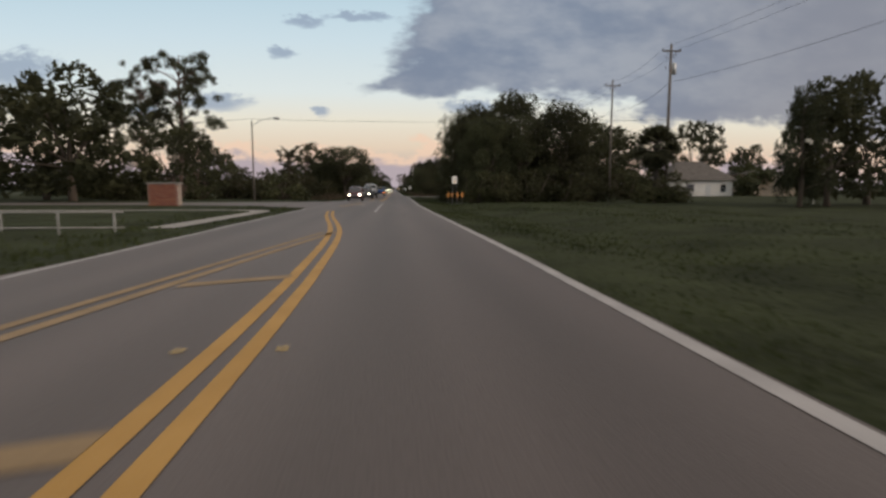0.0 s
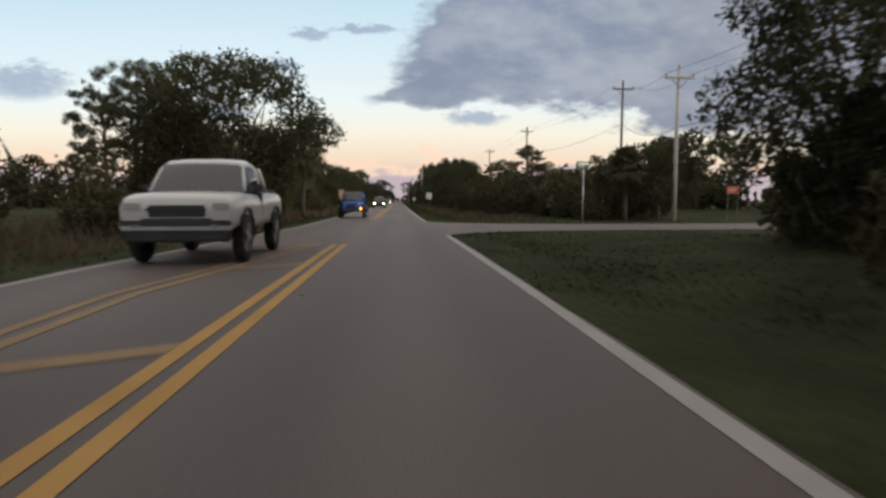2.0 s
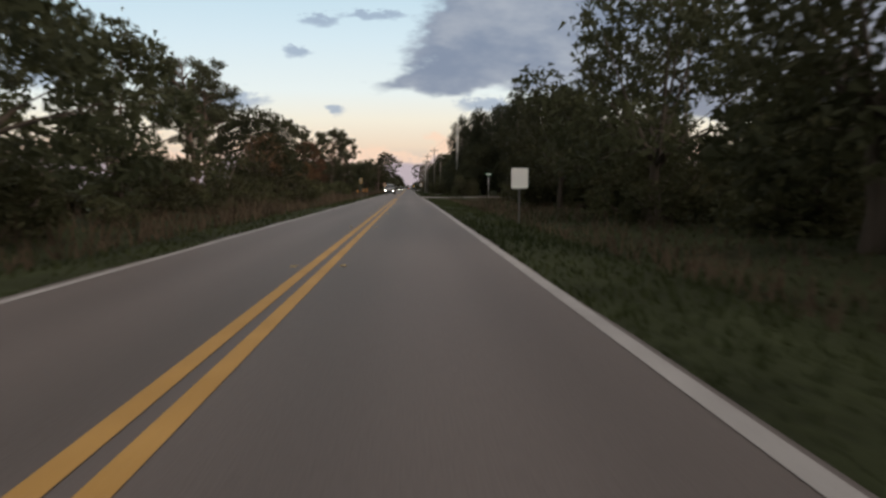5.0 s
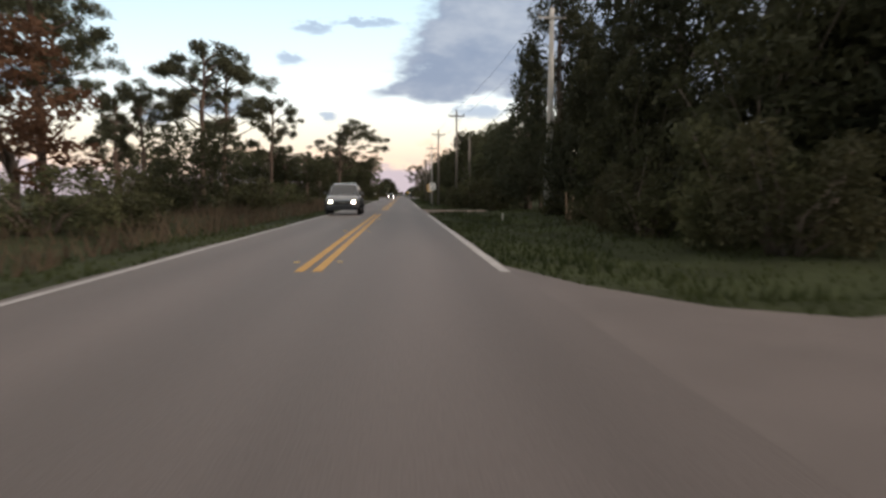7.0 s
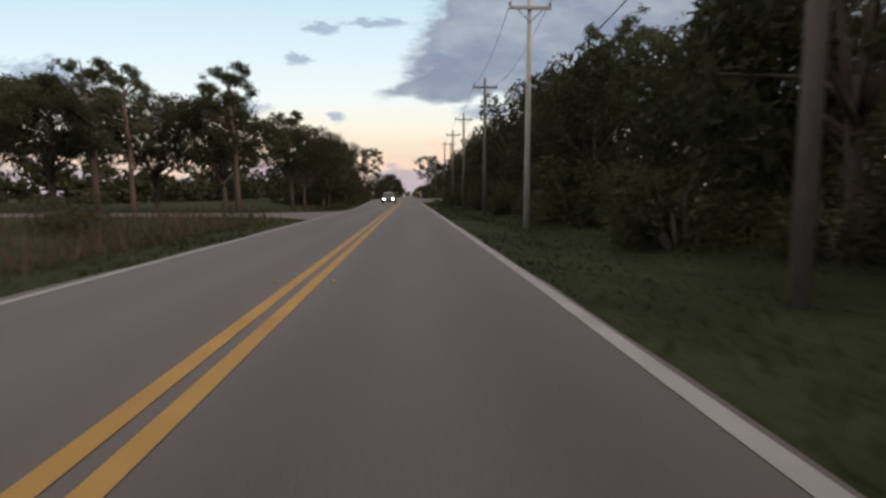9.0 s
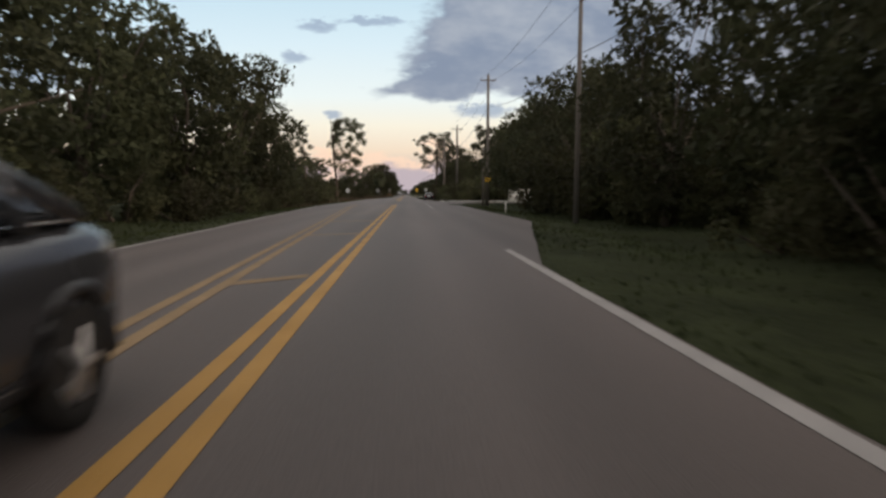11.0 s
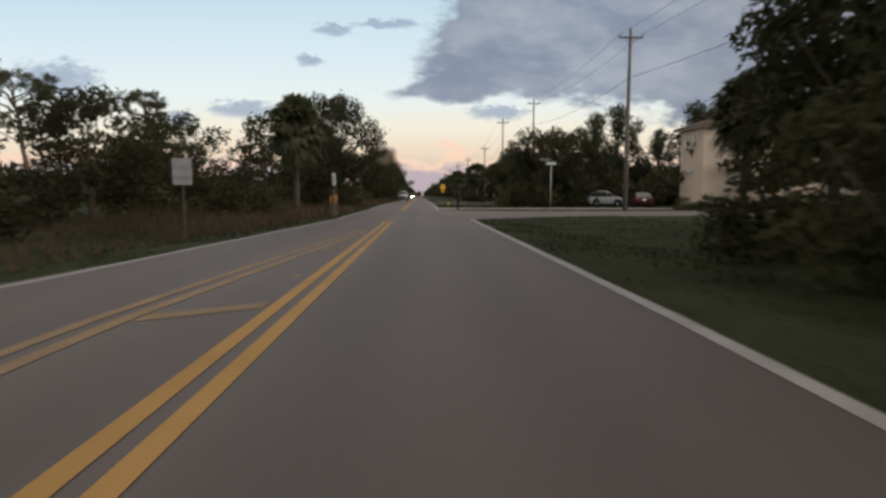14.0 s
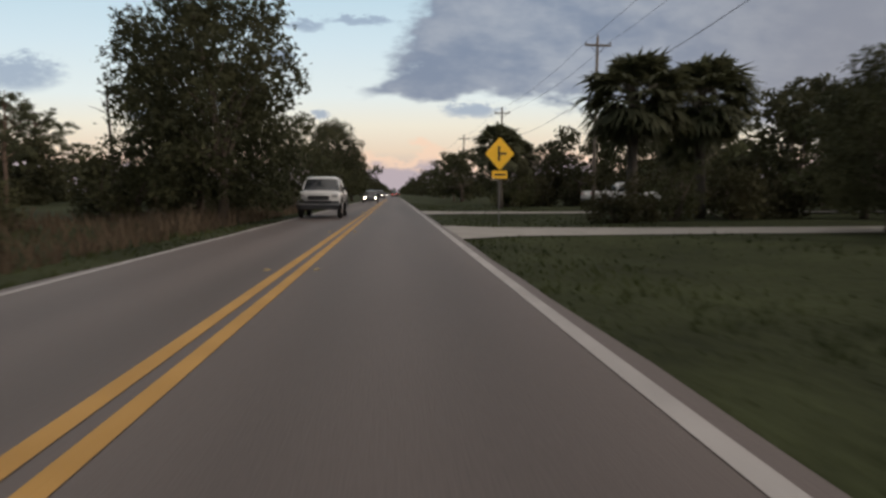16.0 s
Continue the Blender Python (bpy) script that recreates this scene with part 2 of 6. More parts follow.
def mesh_object(name, verts, faces, mat, parent=None, label="", smooth=False):
    me = bpy.data.meshes.new(name)
    me.from_pydata([tuple(v) for v in verts], [], [tuple(f) for f in faces])
    me.materials.append(mat)
    if smooth:
        me.polygons.foreach_set("use_smooth", [True] * len(me.polygons))
    ob = new(name, me)
    if parent:
        ob.parent = parent
    return tagged(ob, label)


def part(name, bm, mat, parent=None, label="", smooth=False):
    """Links a bmesh as one mesh object under a thing."""
    me = bpy.data.meshes.new(name)
    bmesh.ops.recalc_face_normals(bm, faces=bm.faces)
    bm.to_mesh(me)
    bm.free()
    me.materials.append(mat)
    if smooth:
        me.polygons.foreach_set("use_smooth", [True] * len(me.polygons))
    ob = new(name, me)
    if parent:
        ob.parent = parent
    return tagged(ob, label)


def thing(name, label, category, group="", at=(0, 0, 0)):
    ob = new(name)
    ob.empty_display_size = 0.3
    ob.location = at
    return tagged(ob, label, category, group)


def box_bm(size, at=(0, 0, 0), bevel=0.0, bm=None, turn=None):
    bm = bm or bmesh.new()
    m = Matrix.Translation(at) @ (turn or Matrix()) @ Matrix.Diagonal((*size, 1))
    made = bmesh.ops.create_cube(bm, size=1.0, matrix=m)["verts"]
    if bevel:
        edges = list({e for v in made for e in v.link_edges})
        bmesh.ops.bevel(bm, geom=edges, offset=bevel, segments=2, affect="EDGES")
    return bm


def tube_arrays(points, radii, sides=7):
    """Verts and faces of a tapered tube along points."""
    verts, faces = [], []
    pts = [Vector(p) for p in points]
    for i, p in enumerate(pts):
        d = (pts[min(i + 1, len(pts) - 1)] - pts[max(i - 1, 0)]).normalized()
        a = d.orthogonal().normalized() if abs(d.z) < 0.9 else Vector((1, 0, 0))
        a = (a - d * a.dot(d)).normalized()
        b = d.cross(a)
        for k in range(sides):
            w = 2 * math.pi * k / sides
            verts.append(p + (a * math.cos(w) + b * math.sin(w)) * radii[i])
    for i in range(len(pts) - 1):
        for k in range(sides):
            k2 = (k + 1) % sides
            faces.append((i * sides + k, i * sides + k2, (i + 1) * sides + k2, (i + 1) * sides + k))
    faces.append(tuple(range(sides))[::-1])
    faces.append(tuple((len(pts) - 1) * sides + k for k in range(sides)))
    return verts, faces


def joined(pieces):
    verts, faces = [], []
    for v, f in pieces:
        o = len(verts)
        verts += list(v)
        faces += [tuple(i + o for i in q) for q in f]
    return verts, faces


def lerp_table(table, y):
    return float(np.interp(y, [p[0] for p in table], [p[1] for p in table]))


# ---- the road ----
RIGHT_EDGE = [(-60, 1.62), (8, 1.62), (22, 1.42), (36, 1.28), (52, 1.48), (66, 1.50), (82, 1.40), (92, 1.24), (111, 1.22), (150, 1.30), (186, 1.40), (198, 1.34), (215, 1.24),
              (257, 1.22), (272, 1.38), (330, 1.50), (362, 1.52), (392, 1.60), (409, 1.67), (428, 1.66), (444, 2.02), (464, 2.08), (474, 1.3), (477, 1.16), (484, 1.3), (495, 1.38), (515, 1.36), (1200, 1.4)]
LEFT_EDGE = [(-60, -4.6), (6, -4.65), (24, -4.85), (52, -4.9), (68, -4.5), (82, -3.6), (111, -3.6), (186, -3.65), (272, -3.78), (310, -4.0), (345, -5.6), (355, -6.2), (372, -7.1),
             (410, -6.8), (430, -6.7), (446, -4.5), (462, -3.5), (478, -3.5), (495, -4.0), (512, -3.75), (1200, -3.7)]
CENTRE = -1.13


def strip(name, ys, left, right, z, mat, label="", crown=0.0):
    verts, faces = [], []
    for i, y in enumerate(ys):
        a, b = left(y), right(y)
        verts += [(a, y, z), ((a + b) / 2, y, z + crown), (b, y, z)]
        if i:
            o = 3 * i
            faces += [(o - 3, o - 2, o + 1, o), (o - 2, o - 1, o + 2, o + 1)]
    ob = mesh_object(name, verts, faces, mat)
    return tagged(ob, label, kind="structure")


def span(a, b, step):
    n = max(2, int((b - a) / step) + 1)
    return [a + (b - a) * i / (n - 1) for i in range(n)]


right_edge = lambda y: lerp_table(RIGHT_EDGE, y)
left_edge = lambda y: lerp_table(LEFT_EDGE, y)


def paved_right(y):
    """The outer side of the paving: a narrow shoulder, wider at the turning apron."""
    extra = float(np.interp(y, [0, 470, 480, 600], [0.105, 0.11, 0.2, 0.2])) + 0.012 * math.sin(y * 1.9) + 0.012 * math.sin(y * 0.63 + 1)
    extra += 2.6 * float(np.interp(y, [338, 350, 376, 380, 397, 402, 416, 424], [0, 1, 1, 0.7, 1, 0.75, 0.55, 0]))
    return right_edge(y) + extra


def paved_left(y):
    return left_edge(y) - 0.16 - 0.04 * math.sin(y * 1.3) - 0.03 * math.sin(y * 0.47)


tagged(strip("road", span(-60, 600, 1.0) + span(605, 1200, 20), paved_left, paved_right, 0.0, ASPHALT, "worn grey-brown asphalt of a two-lane road"), category="road")


def line(name, y0, y1, x, width, mat, label, step=1.5, z=0.005):
    ob = strip(name, span(y0, y1, step), lambda y: x(y) - width / 2, lambda y: x(y) + width / 2, z, mat, label)
    return tagged(ob, category="road marking")


for y0, y1 in ((-60, 75.5), (86.2, 203.5), (214.8, 236), (246, 340), (410.1, 462), (476.4, 600)):
    line("edge_line", y0, y1, right_edge, 0.135, WHITE_LINE, "solid white edge line on worn asphalt")
line("edge_line", 366.5, 382.5, right_edge, 0.10, WHITE_LINE, "solid white line beside a paved turning apron")
for i in range(5):
    line("edge_line", 399.2 + i * 2.0, 400.2 + i * 2.0, right_edge, 0.10, WHITE_LINE, "short white dash between lane and turning apron", 0.5)
for y0, y1 in ((-60, 29), (50, 380), (397, 600)):
    line("edge_line", y0, y1, left_edge, 0.11, WHITE_LINE, "solid white edge line on worn asphalt")


def yellow_x(y):
    """Our side of the double yellow line: it swings out to the turn lane and back."""
    return CENTRE - 2.45 * float(np.interp(y, [4, 6, 9, 11, 13, 15, 17, 19, 21, 23, 26, 29, 31.5, 34.5, 37.8, 41, 44, 47, 50, 53], [0, 0.015, 0.06, 0.10, 0.16, 0.25, 0.36, 0.48, 0.59, 0.68, 0.80, 0.90, 0.92, 0.86, 0.67, 0.46, 0.28, 0.14, 0.04, 0])) + float(np.interp(y, [0, 86, 186, 203, 214, 236, 250, 400, 412, 440], [-0.03, -0.03, 0.04, 0.04, -0.06, -0.06, 0.01, 0.01, -0.05, 0.02]))


def double_yellow(y0, y1, x):
    line("centre_line", y0, y1, lambda y: x(y), 0.125, YELLOW, "yellow half of a double centre line", 0.8)
    line("centre_line", y0, y1, lambda y: x(y) - 0.225, 0.125, YELLOW, "yellow half of a double centre line", 0.8)


for y0, y1 in ((-60, 26), (33.5, 40.5), (48.5, 72.5), (88.5, 203), (215, 236.5), (243, 379), (402, 460.3), (476.6, 600)):
    double_yellow(y0, y1, yellow_x)
line("centre_line", 461.2, 462.8, yellow_x, 0.10, OLD_YELLOW, "short worn yellow half of a double centre line", 0.5)
line("centre_line", 461.2, 462.8, lambda y: yellow_x(y) - 0.225, 0.10, OLD_YELLOW, "short worn yellow half of a double centre line", 0.5)
line("turn_lane_line", 24.5, 41.3, lambda y: CENTRE, 0.12, WHITE_LINE, "solid white line beside the turn lane")


# painted median: far line and slanting bars
def median(y0, y1, width, bars):
    shape = width if isinstance(width, list) else [(y0, 0.15 * width), (y0 + 0.3 * (y1 - y0), width), (y1 - 0.3 * (y1 - y0), width), (y1, 0.15 * width)]
    rise = lambda y: CENTRE - 0.25 - lerp_table(shape, y)
    line("median_line", y0, y1, rise, 0.13, OLD_YELLOW, "worn yellow line bounding a painted median", 1.0)
    line("median_line", y0, y1, lambda y: rise(y) - 0.25, 0.12, OLD_YELLOW, "worn yellow line bounding a painted median", 1.0)
    for y in bars:
        a, b = rise(y) + 0.08, CENTRE - 0.32
        mesh_object("median_bar", [(a, y - 0.5, 0.006), (b, y, 0.006), (b, y + 0.26, 0.006), (a, y - 0.24, 0.006)], [(0, 1, 2, 3)], OLD_YELLOW,
                    label="slanting worn yellow bar of a painted median")["kind"] = "structure"


median(-30, 13, 2.0, (-12, -5, 2, 6.2))
median(50, 73, [(50, 0.85), (56, 1.05), (66, 1.35), (73, 0.35)], (53.5, 58.5, 63.6, 68.5))
median(318, 379, [(318, 0.2), (330, 0.5), (350, 1.6), (370, 2.8), (379, 3.1)], (330, 337, 344, 350.4, 358.5, 369.3, 375.5))
median(418, 455, 1.05, (424.5, 430.5, 436, 444.4, 450))


def arrow(y, x):
    v = [(-.07, 0), (.07, 0), (.07, 1.3), (-.35, 1.62), (-.35, 1.85), (-.75, 1.45), (-.35, 1.05), (-.35, 1.3), (-.07, 1.1)]
    ob = mesh_object("turn_arrow", [(x + a, y + b, 0.006) for a, b in v], [(0, 1, 2, 8), (8, 2, 3, 7), (7, 3, 4, 5), (7, 5, 6)], WHITE_LINE)
    tagged(ob, "painted white left turn arrow", "road marking", kind="structure")


arrow(34.7, -2.2)

def tar(name, label, x, y, w, l, seed):
    """A dark irregular mark on the asphalt."""
    rng = random.Random(seed)
    pts = [(x + w / 2 * math.cos(2 * math.pi * k / 14) * rng.uniform(0.75, 1.15), y + l / 2 * math.sin(2 * math.pi * k / 14) * rng.uniform(0.8, 1.1), 0.0035) for k in range(14)]
    tagged(mesh_object(name, pts, [tuple(range(14))], TAR), label, "road mark", kind="structure")


for k, (x, y, w, l) in enumerate(((0.28, 256.5, 0.10, 2.2), (0.1, 21.2, 0.05, 1.0), (0.06, 350.2, 0.12, 0.2), (2.8, 395, 1.5, 0.8), (0.15, 113, 0.25, 0.9), (0.3, 300, 0.10, 1.6))):
    tar("tar_patch", "dark tar patch on the asphalt", x, y, w, l, k)
for k, x in enumerate((1.05, 1.22, 1.42)):
    tar("skid_mark", "dark tyre skid mark on the asphalt", x, 462.4 + 0.2 * k, 0.07, 1.9, 20 + k)
for k in range(8):
    tar("crack", "thin dark sealed crack along the lane", 0.40 + 0.02 * math.sin(k * 1.9), 180.6 + k * 0.9, 0.03, 1.0, 30 + k)

# side roads and drives, each a sheet just over the ground
ROADS = []


def side_road(name, label, mat, points, z=0.001, category="road"):
    """A flat apron from its outline, given as left-to-right rows (x, y near, y far)."""
    verts, faces = [], []
    for i, (x, a, b) in enumerate(points):
        verts += [(x, a, z - 0.02 * min(1, abs(x) / 12)), (x, b, z - 0.02 * min(1, abs(x) / 12))]
        if i:
            faces.append((2 * i - 2, 2 * i, 2 * i + 1, 2 * i - 1))
    tagged(mesh_object(name, verts, faces, mat), label, category, kind="structure")
    ROADS.append(points)


side_road("side_road", "grey asphalt side street joining the road", SIDE_ASPHALT, [(1.25, 75.4, 86.4), (2.2, 76.6, 84.7), (4, 77.6, 83.6), (8, 78.2, 83.0), (40, 78.6, 83.4)])
side_road("side_road", "grey asphalt side street joining the road", SIDE_ASPHALT, [(-60, 39.4, 46), (-16, 38.6, 46), (-9, 35.4, 46.6), (-6.2, 32.2, 48), (-4.8, 30.4, 52)])
side_road("drive", "pale concrete drive curving from the road", CONCRETE, [(-30, 28.3, 29.6), (-9.6, 28.0, 29.0), (-8.2, 27.8, 28.65), (-7.6, 27.4, 28.45), (-7.1, 26.7, 28.15), (-6.85, 25.8, 27.95)])
side_road("drive", "pale concrete drive running beside the road", CONCRETE, [(-6.84, 15.0, 27.9), (-6.6, 15.0, 27.7), (-6.2, 15.0, 27.0), (-6.03, 15.0, 25.7)])
side_road("side_road", "grey asphalt side street joining the road", SIDE_ASPHALT, [(1.3, 202.6, 215.6), (1.9, 203.4, 213.8), (2.7, 204.2, 212.5), (3.6, 204.8, 212.0), (5, 205.4, 212.3), (9, 206, 214.4), (45, 207, 215.6)])
side_road("drive", "sandy brown dirt drive off the road", SAND, [(1.2, 238.2, 246.3), (1.6, 238.5, 245.3), (2.0, 238.7, 244.7), (3.0, 239.2, 244.3), (4.1, 240.0, 244.0), (5.2, 241.0, 243.7)])
side_road("side_road", "grey asphalt side street beside a kerb", SIDE_ASPHALT, [(3.2, 380.5, 402.5), (4.4, 382, 400.4), (5.4, 384, 398.2), (7.5, 386.2, 396.4), (12, 387, 395.4), (40, 387.5, 395.4)])
side_road("side_road", "grey asphalt side street joining the road", SIDE_ASPHALT, [(1.12, 461.2, 477.3), (1.6, 461.6, 476.7), (3, 462.6, 475.6), (5.5, 464.6, 474.6), (9, 466, 474.2), (45, 467, 475)])
side_road("drive", "pale concrete drive crossing the grass verge", CONCRETE, [(1.4, 478.4, 484), (3, 479.3, 483), (7, 479.4, 482.8), (16, 479.6, 483), (30, 480, 483.4)])
side_road("drive", "pale concrete drive crossing the grass verge", CONCRETE, [(1.5, 503.0, 507.4), (3, 503.8, 506.6), (8, 504.2, 506.4), (30, 504.6, 506.8)])
side_road("drive", "pale concrete drive crossing the grass verge", CONCRETE, [(1.5, 518.8, 523.8), (3, 519.6, 522.8), (8, 520, 522.4), (30, 520.4, 522.6)])
side_road("drive", "pale concrete drive crossing the grass verge", CONCRETE, [(1.5, 532.8, 537.8), (3, 533.6, 536.8), (8, 534, 536.4), (30, 534.4, 536.6)])
side_road("side_road", "grey sandy track joining the road", SIDE_ASPHALT, [(-40, 292, 297), (-9, 292, 297), (-5.5, 290.5, 298.5), (-3.8, 288, 301)])


# ---- ground ----
def ground_z(x, y):
    """Flat beside the paving, a shallow swale further out, gently uneven."""
    d = x - paved_right(y) if x > 0 else paved_left(y) - x
    if d <= 0:
        return -0.035
    for pts in ROADS:
        xs = [p[0] for p in pts]
        if min(xs) - 0.3 <= x <= max(xs) + 0.3:
            near = float(np.interp(x, xs, [p[1] for p in pts])) if xs[0] < xs[-1] else 0
            far = float(np.interp(x, xs, [p[2] for p in pts]))
            if near - 1.6 < y < far + 1.6:
                return -0.028
    swale = -0.22 * math.exp(-((d - 3.2) / 1.8) ** 2)
    rough = 0.05 * noise.noise((x * 0.35, y * 0.35, 0)) + 0.1 * noise.noise((x * 0.06, y * 0.06, 3)) * min(1, d / 8)
    return -0.02 - 0.02 * min(1, d / 0.5) + (swale + rough) * min(1, d / 1.5)


GROUND = {}


def build_ground():
    cols = [-3000, -900, -300, -140, -90, -60, -45, -36, -30, -26, -23, -20, -18, -16] + [-14.5 + 0.75 * i for i in range(40)] + [16.5, 19, 22, 26, 31, 38, 48, 65, 95, 150, 320, 900, 3000]
    rows = [-900, -300, -140, -90] + [-60 + 1.1 * i for i in range(600)] + [610, 640, 700, 800, 1000, 1400, 2200, 4400]
    verts = []
    for y in rows:
        for x in cols:
            far = abs(x) > 150 or y > 620 or y < -100
            verts.append((x, y, -0.06 if far else ground_z(x, y)))
    n = len(cols)
    GROUND.update(cols=np.array(cols, float), rows=np.array(rows, float), z=np.array([v[2] for v in verts]).reshape(len(rows), n))
    faces = [(j * n + i, j * n + i + 1, (j + 1) * n + i + 1, (j + 1) * n + i) for j in range(len(rows) - 1) for i in range(n - 1)]
    tagged(mesh_object("ground", verts, faces, SOIL, smooth=True), "dark grassy verge and soil beside the road", "ground", kind="structure")


build_ground()


def blades(name, label, mat, count, y0, y1, side, d0, d1, h0, h1, seed, wide=0.03, falloff=1.6):
    """Grass as one object: pointed blades in tufts, denser and shorter by the paving."""
    rng = np.random.default_rng(seed)
    ys = np.linspace(y0 - 1, y1 + 1, int((y1 - y0) * 4) + 8)
    y = rng.uniform(y0, y1, count)
    d = d0 + (d1 - d0) * rng.random(count) ** falloff
    border = np.interp(y, ys, [paved_right(v) if side > 0 else paved_left(v) for v in ys])
    x = border + side * d
    keep = np.ones(count, bool)
    for pts in ROADS:
        xs = [p[0] for p in pts]
        near, far = np.interp(x, xs, [p[1] for p in pts]), np.interp(x, xs, [p[2] for p in pts])
        keep &= ~((x >= min(xs)) & (x <= max(xs)) & (y > near - 0.1) & (y < far + 0.1))
    x, y, d = x[keep], y[keep], d[keep]
    n = len(x)
    cols, rows, table = GROUND["cols"], GROUND["rows"], GROUND["z"]
    i = np.clip(np.searchsorted(cols, x) - 1, 0, len(cols) - 2)
    j = np.clip(np.searchsorted(rows, y) - 1, 0, len(rows) - 2)
    u, v = (x - cols[i]) / (cols[i + 1] - cols[i]), (y - rows[j]) / (rows[j + 1] - rows[j])
    z = (table[j, i] * (1 - u) + table[j, i + 1] * u) * (1 - v) + (table[j + 1, i] * (1 - u) + table[j + 1, i + 1] * u) * v - 0.015
    patch = 0.75 + 0.3 * np.sin(x * 1.3 + 2 * np.sin(y * 0.31)) * np.sin(y * 0.9 + 1.5 * np.sin(x * 0.7)) + 0.2 * np.sin(y * 0.23 + x)
    h = rng.uniform(h0, h1, n) * patch * (0.55 + 0.45 * np.minimum(1, d / 1.5))
    w, a = wide * rng.uniform(0.6, 1.4, n), rng.uniform(0, math.pi, n)
    dx, dy = np.cos(a) * w, np.sin(a) * w
    tip = rng.uniform(-0.5, 0.5, (2, n)) * h
    verts = np.stack([np.stack([x - dx, y - dy, z], 1), np.stack([x + dx, y + dy, z], 1), np.stack([x + tip[0], y + tip[1], z + h], 1)], 1).reshape(-1, 3)
    tagged(mesh_object(name, verts.tolist(), np.arange(3 * n).reshape(-1, 3).tolist(), mat), label, "grass", kind="stuff")


blades("verge_grass", "short dark green grass beside the paving", GRASS, 110000, -3, 520, 1, 0.0, 3.2, 0.035, 0.10, 21, 0.011, 1.2)
blades("verge_grass", "short dark green grass beside the paving", GRASS, 50000, -3, 520, -1, 0.0, 2.6, 0.035, 0.10, 22, 0.012, 1.2)
blades("verge_grass", "short dark green grass on the verge", GRASS, 46000, -3, 86, 1, 0.02, 14, 0.04, 0.11, 1, 0.024)
blades("verge_grass", "rough dark green grass on the verge", GRASS, 36000, 86, 245, 1, 0.02, 7, 0.06, 0.26, 2, 0.028)
blades("verge_grass", "rough dark green grass on the verge", GRASS, 36000, 245, 560, 1, 0.02, 8, 0.05, 0.17, 3, 0.028)
blades("verge_grass", "dark green grass on the verge", GRASS, 22000, -3, 300, -1, 0.02, 5, 0.06, 0.2, 4, 0.035)
blades("verge_grass", "dark green grass on the verge", GRASS, 20000, 300, 560, -1, 0.02, 6, 0.06, 0.2, 5, 0.035)
blades("dry_grass", "tall dry brown grass beyond the verge", DRY_GRASS, 16000, 62, 300, -1, 1.6, 9, 0.35, 1.0, 6, 0.03, 1.2)
blades("dry_grass", "tall dry brown grass beyond the verge", DRY_GRASS, 12000, 455, 560, -1, 1.2, 8, 0.35, 0.9, 7, 0.03, 1.2)
blades("dry_grass", "dry brown grass on an open verge", DRY_GRASS, 9000, 375, 455, -1, 1.5, 11, 0.15, 0.5, 8, 0.03, 1.2)
blades("dry_grass", "tall grass before the hedge", DRY_GRASS, 5000, 86, 200, 1, 2.0, 6, 0.25, 0.6, 9, 0.03, 1.2)

# ---- trees ----


def leaf_cloud(rng, blobs, count, size, slim=0.45, droop=0.0, shell=0.55):
    """Many small pointed leaves round blob centres (x, y, z, rx, ry, rz)."""
    vol = np.array([b[3] * b[4] * b[5] for b in blobs]) ** (2 / 3)
    pick = rng.choice(len(blobs), count, p=vol / vol.sum())
    b = np.array(blobs)[pick]
    d = rng.normal(size=(count, 3))
    d /= np.linalg.norm(d, axis=1)[:, None]
    r = (shell + (1 - shell) * rng.random(count)) ** 0.7 * (1 + 0.2 * rng.normal(size=count) * (rng.random(count) < 0.3))
    c = b[:, :3] + d * b[:, 3:] * r[:, None]
    a = rng.normal(size=(count, 3))
    a[:, 2] -= droop
    a /= np.linalg.norm(a, axis=1)[:, None]
    s = rng.normal(size=(count, 3))
    s -= a * (s * a).sum(1)[:, None]
    s /= np.linalg.norm(s, axis=1)[:, None]
    L = size * rng.uniform(0.6, 1.5, count)[:, None]
    v = np.stack([c - a * L + s * L * slim, c - a * L - s * L * slim, c + a * L], 1).reshape(-1, 3)
    f = np.arange(count * 3).reshape(-1, 3)
    return v.tolist(), f.tolist()


def limb(rng, start, end, r0, r1, sag=0.15):
    s, e = Vector(start), Vector(end)
    mid = (s + e) / 2 + Vector((rng.normal() * sag, rng.normal() * sag, abs(rng.normal()) * sag))
    return tube_arrays([s, (s + mid) / 2, mid, (mid + e) / 2, e], [r0, r0 * 0.85, (r0 + r1) / 2, r1 * 1.2, r1], 4)


def tree(name, label, trunk_pieces, leaf, bark, leaf_mat, category="tree"):
    root = thing(name, label, category)
    v, f = joined(trunk_pieces)
    mesh_object("trunk", v, f, bark, root, smooth=True)
    v, f = leaf
    mesh_object("crown", v, f, leaf_mat, root)
    root.location = (0, -400, -80)
    return root


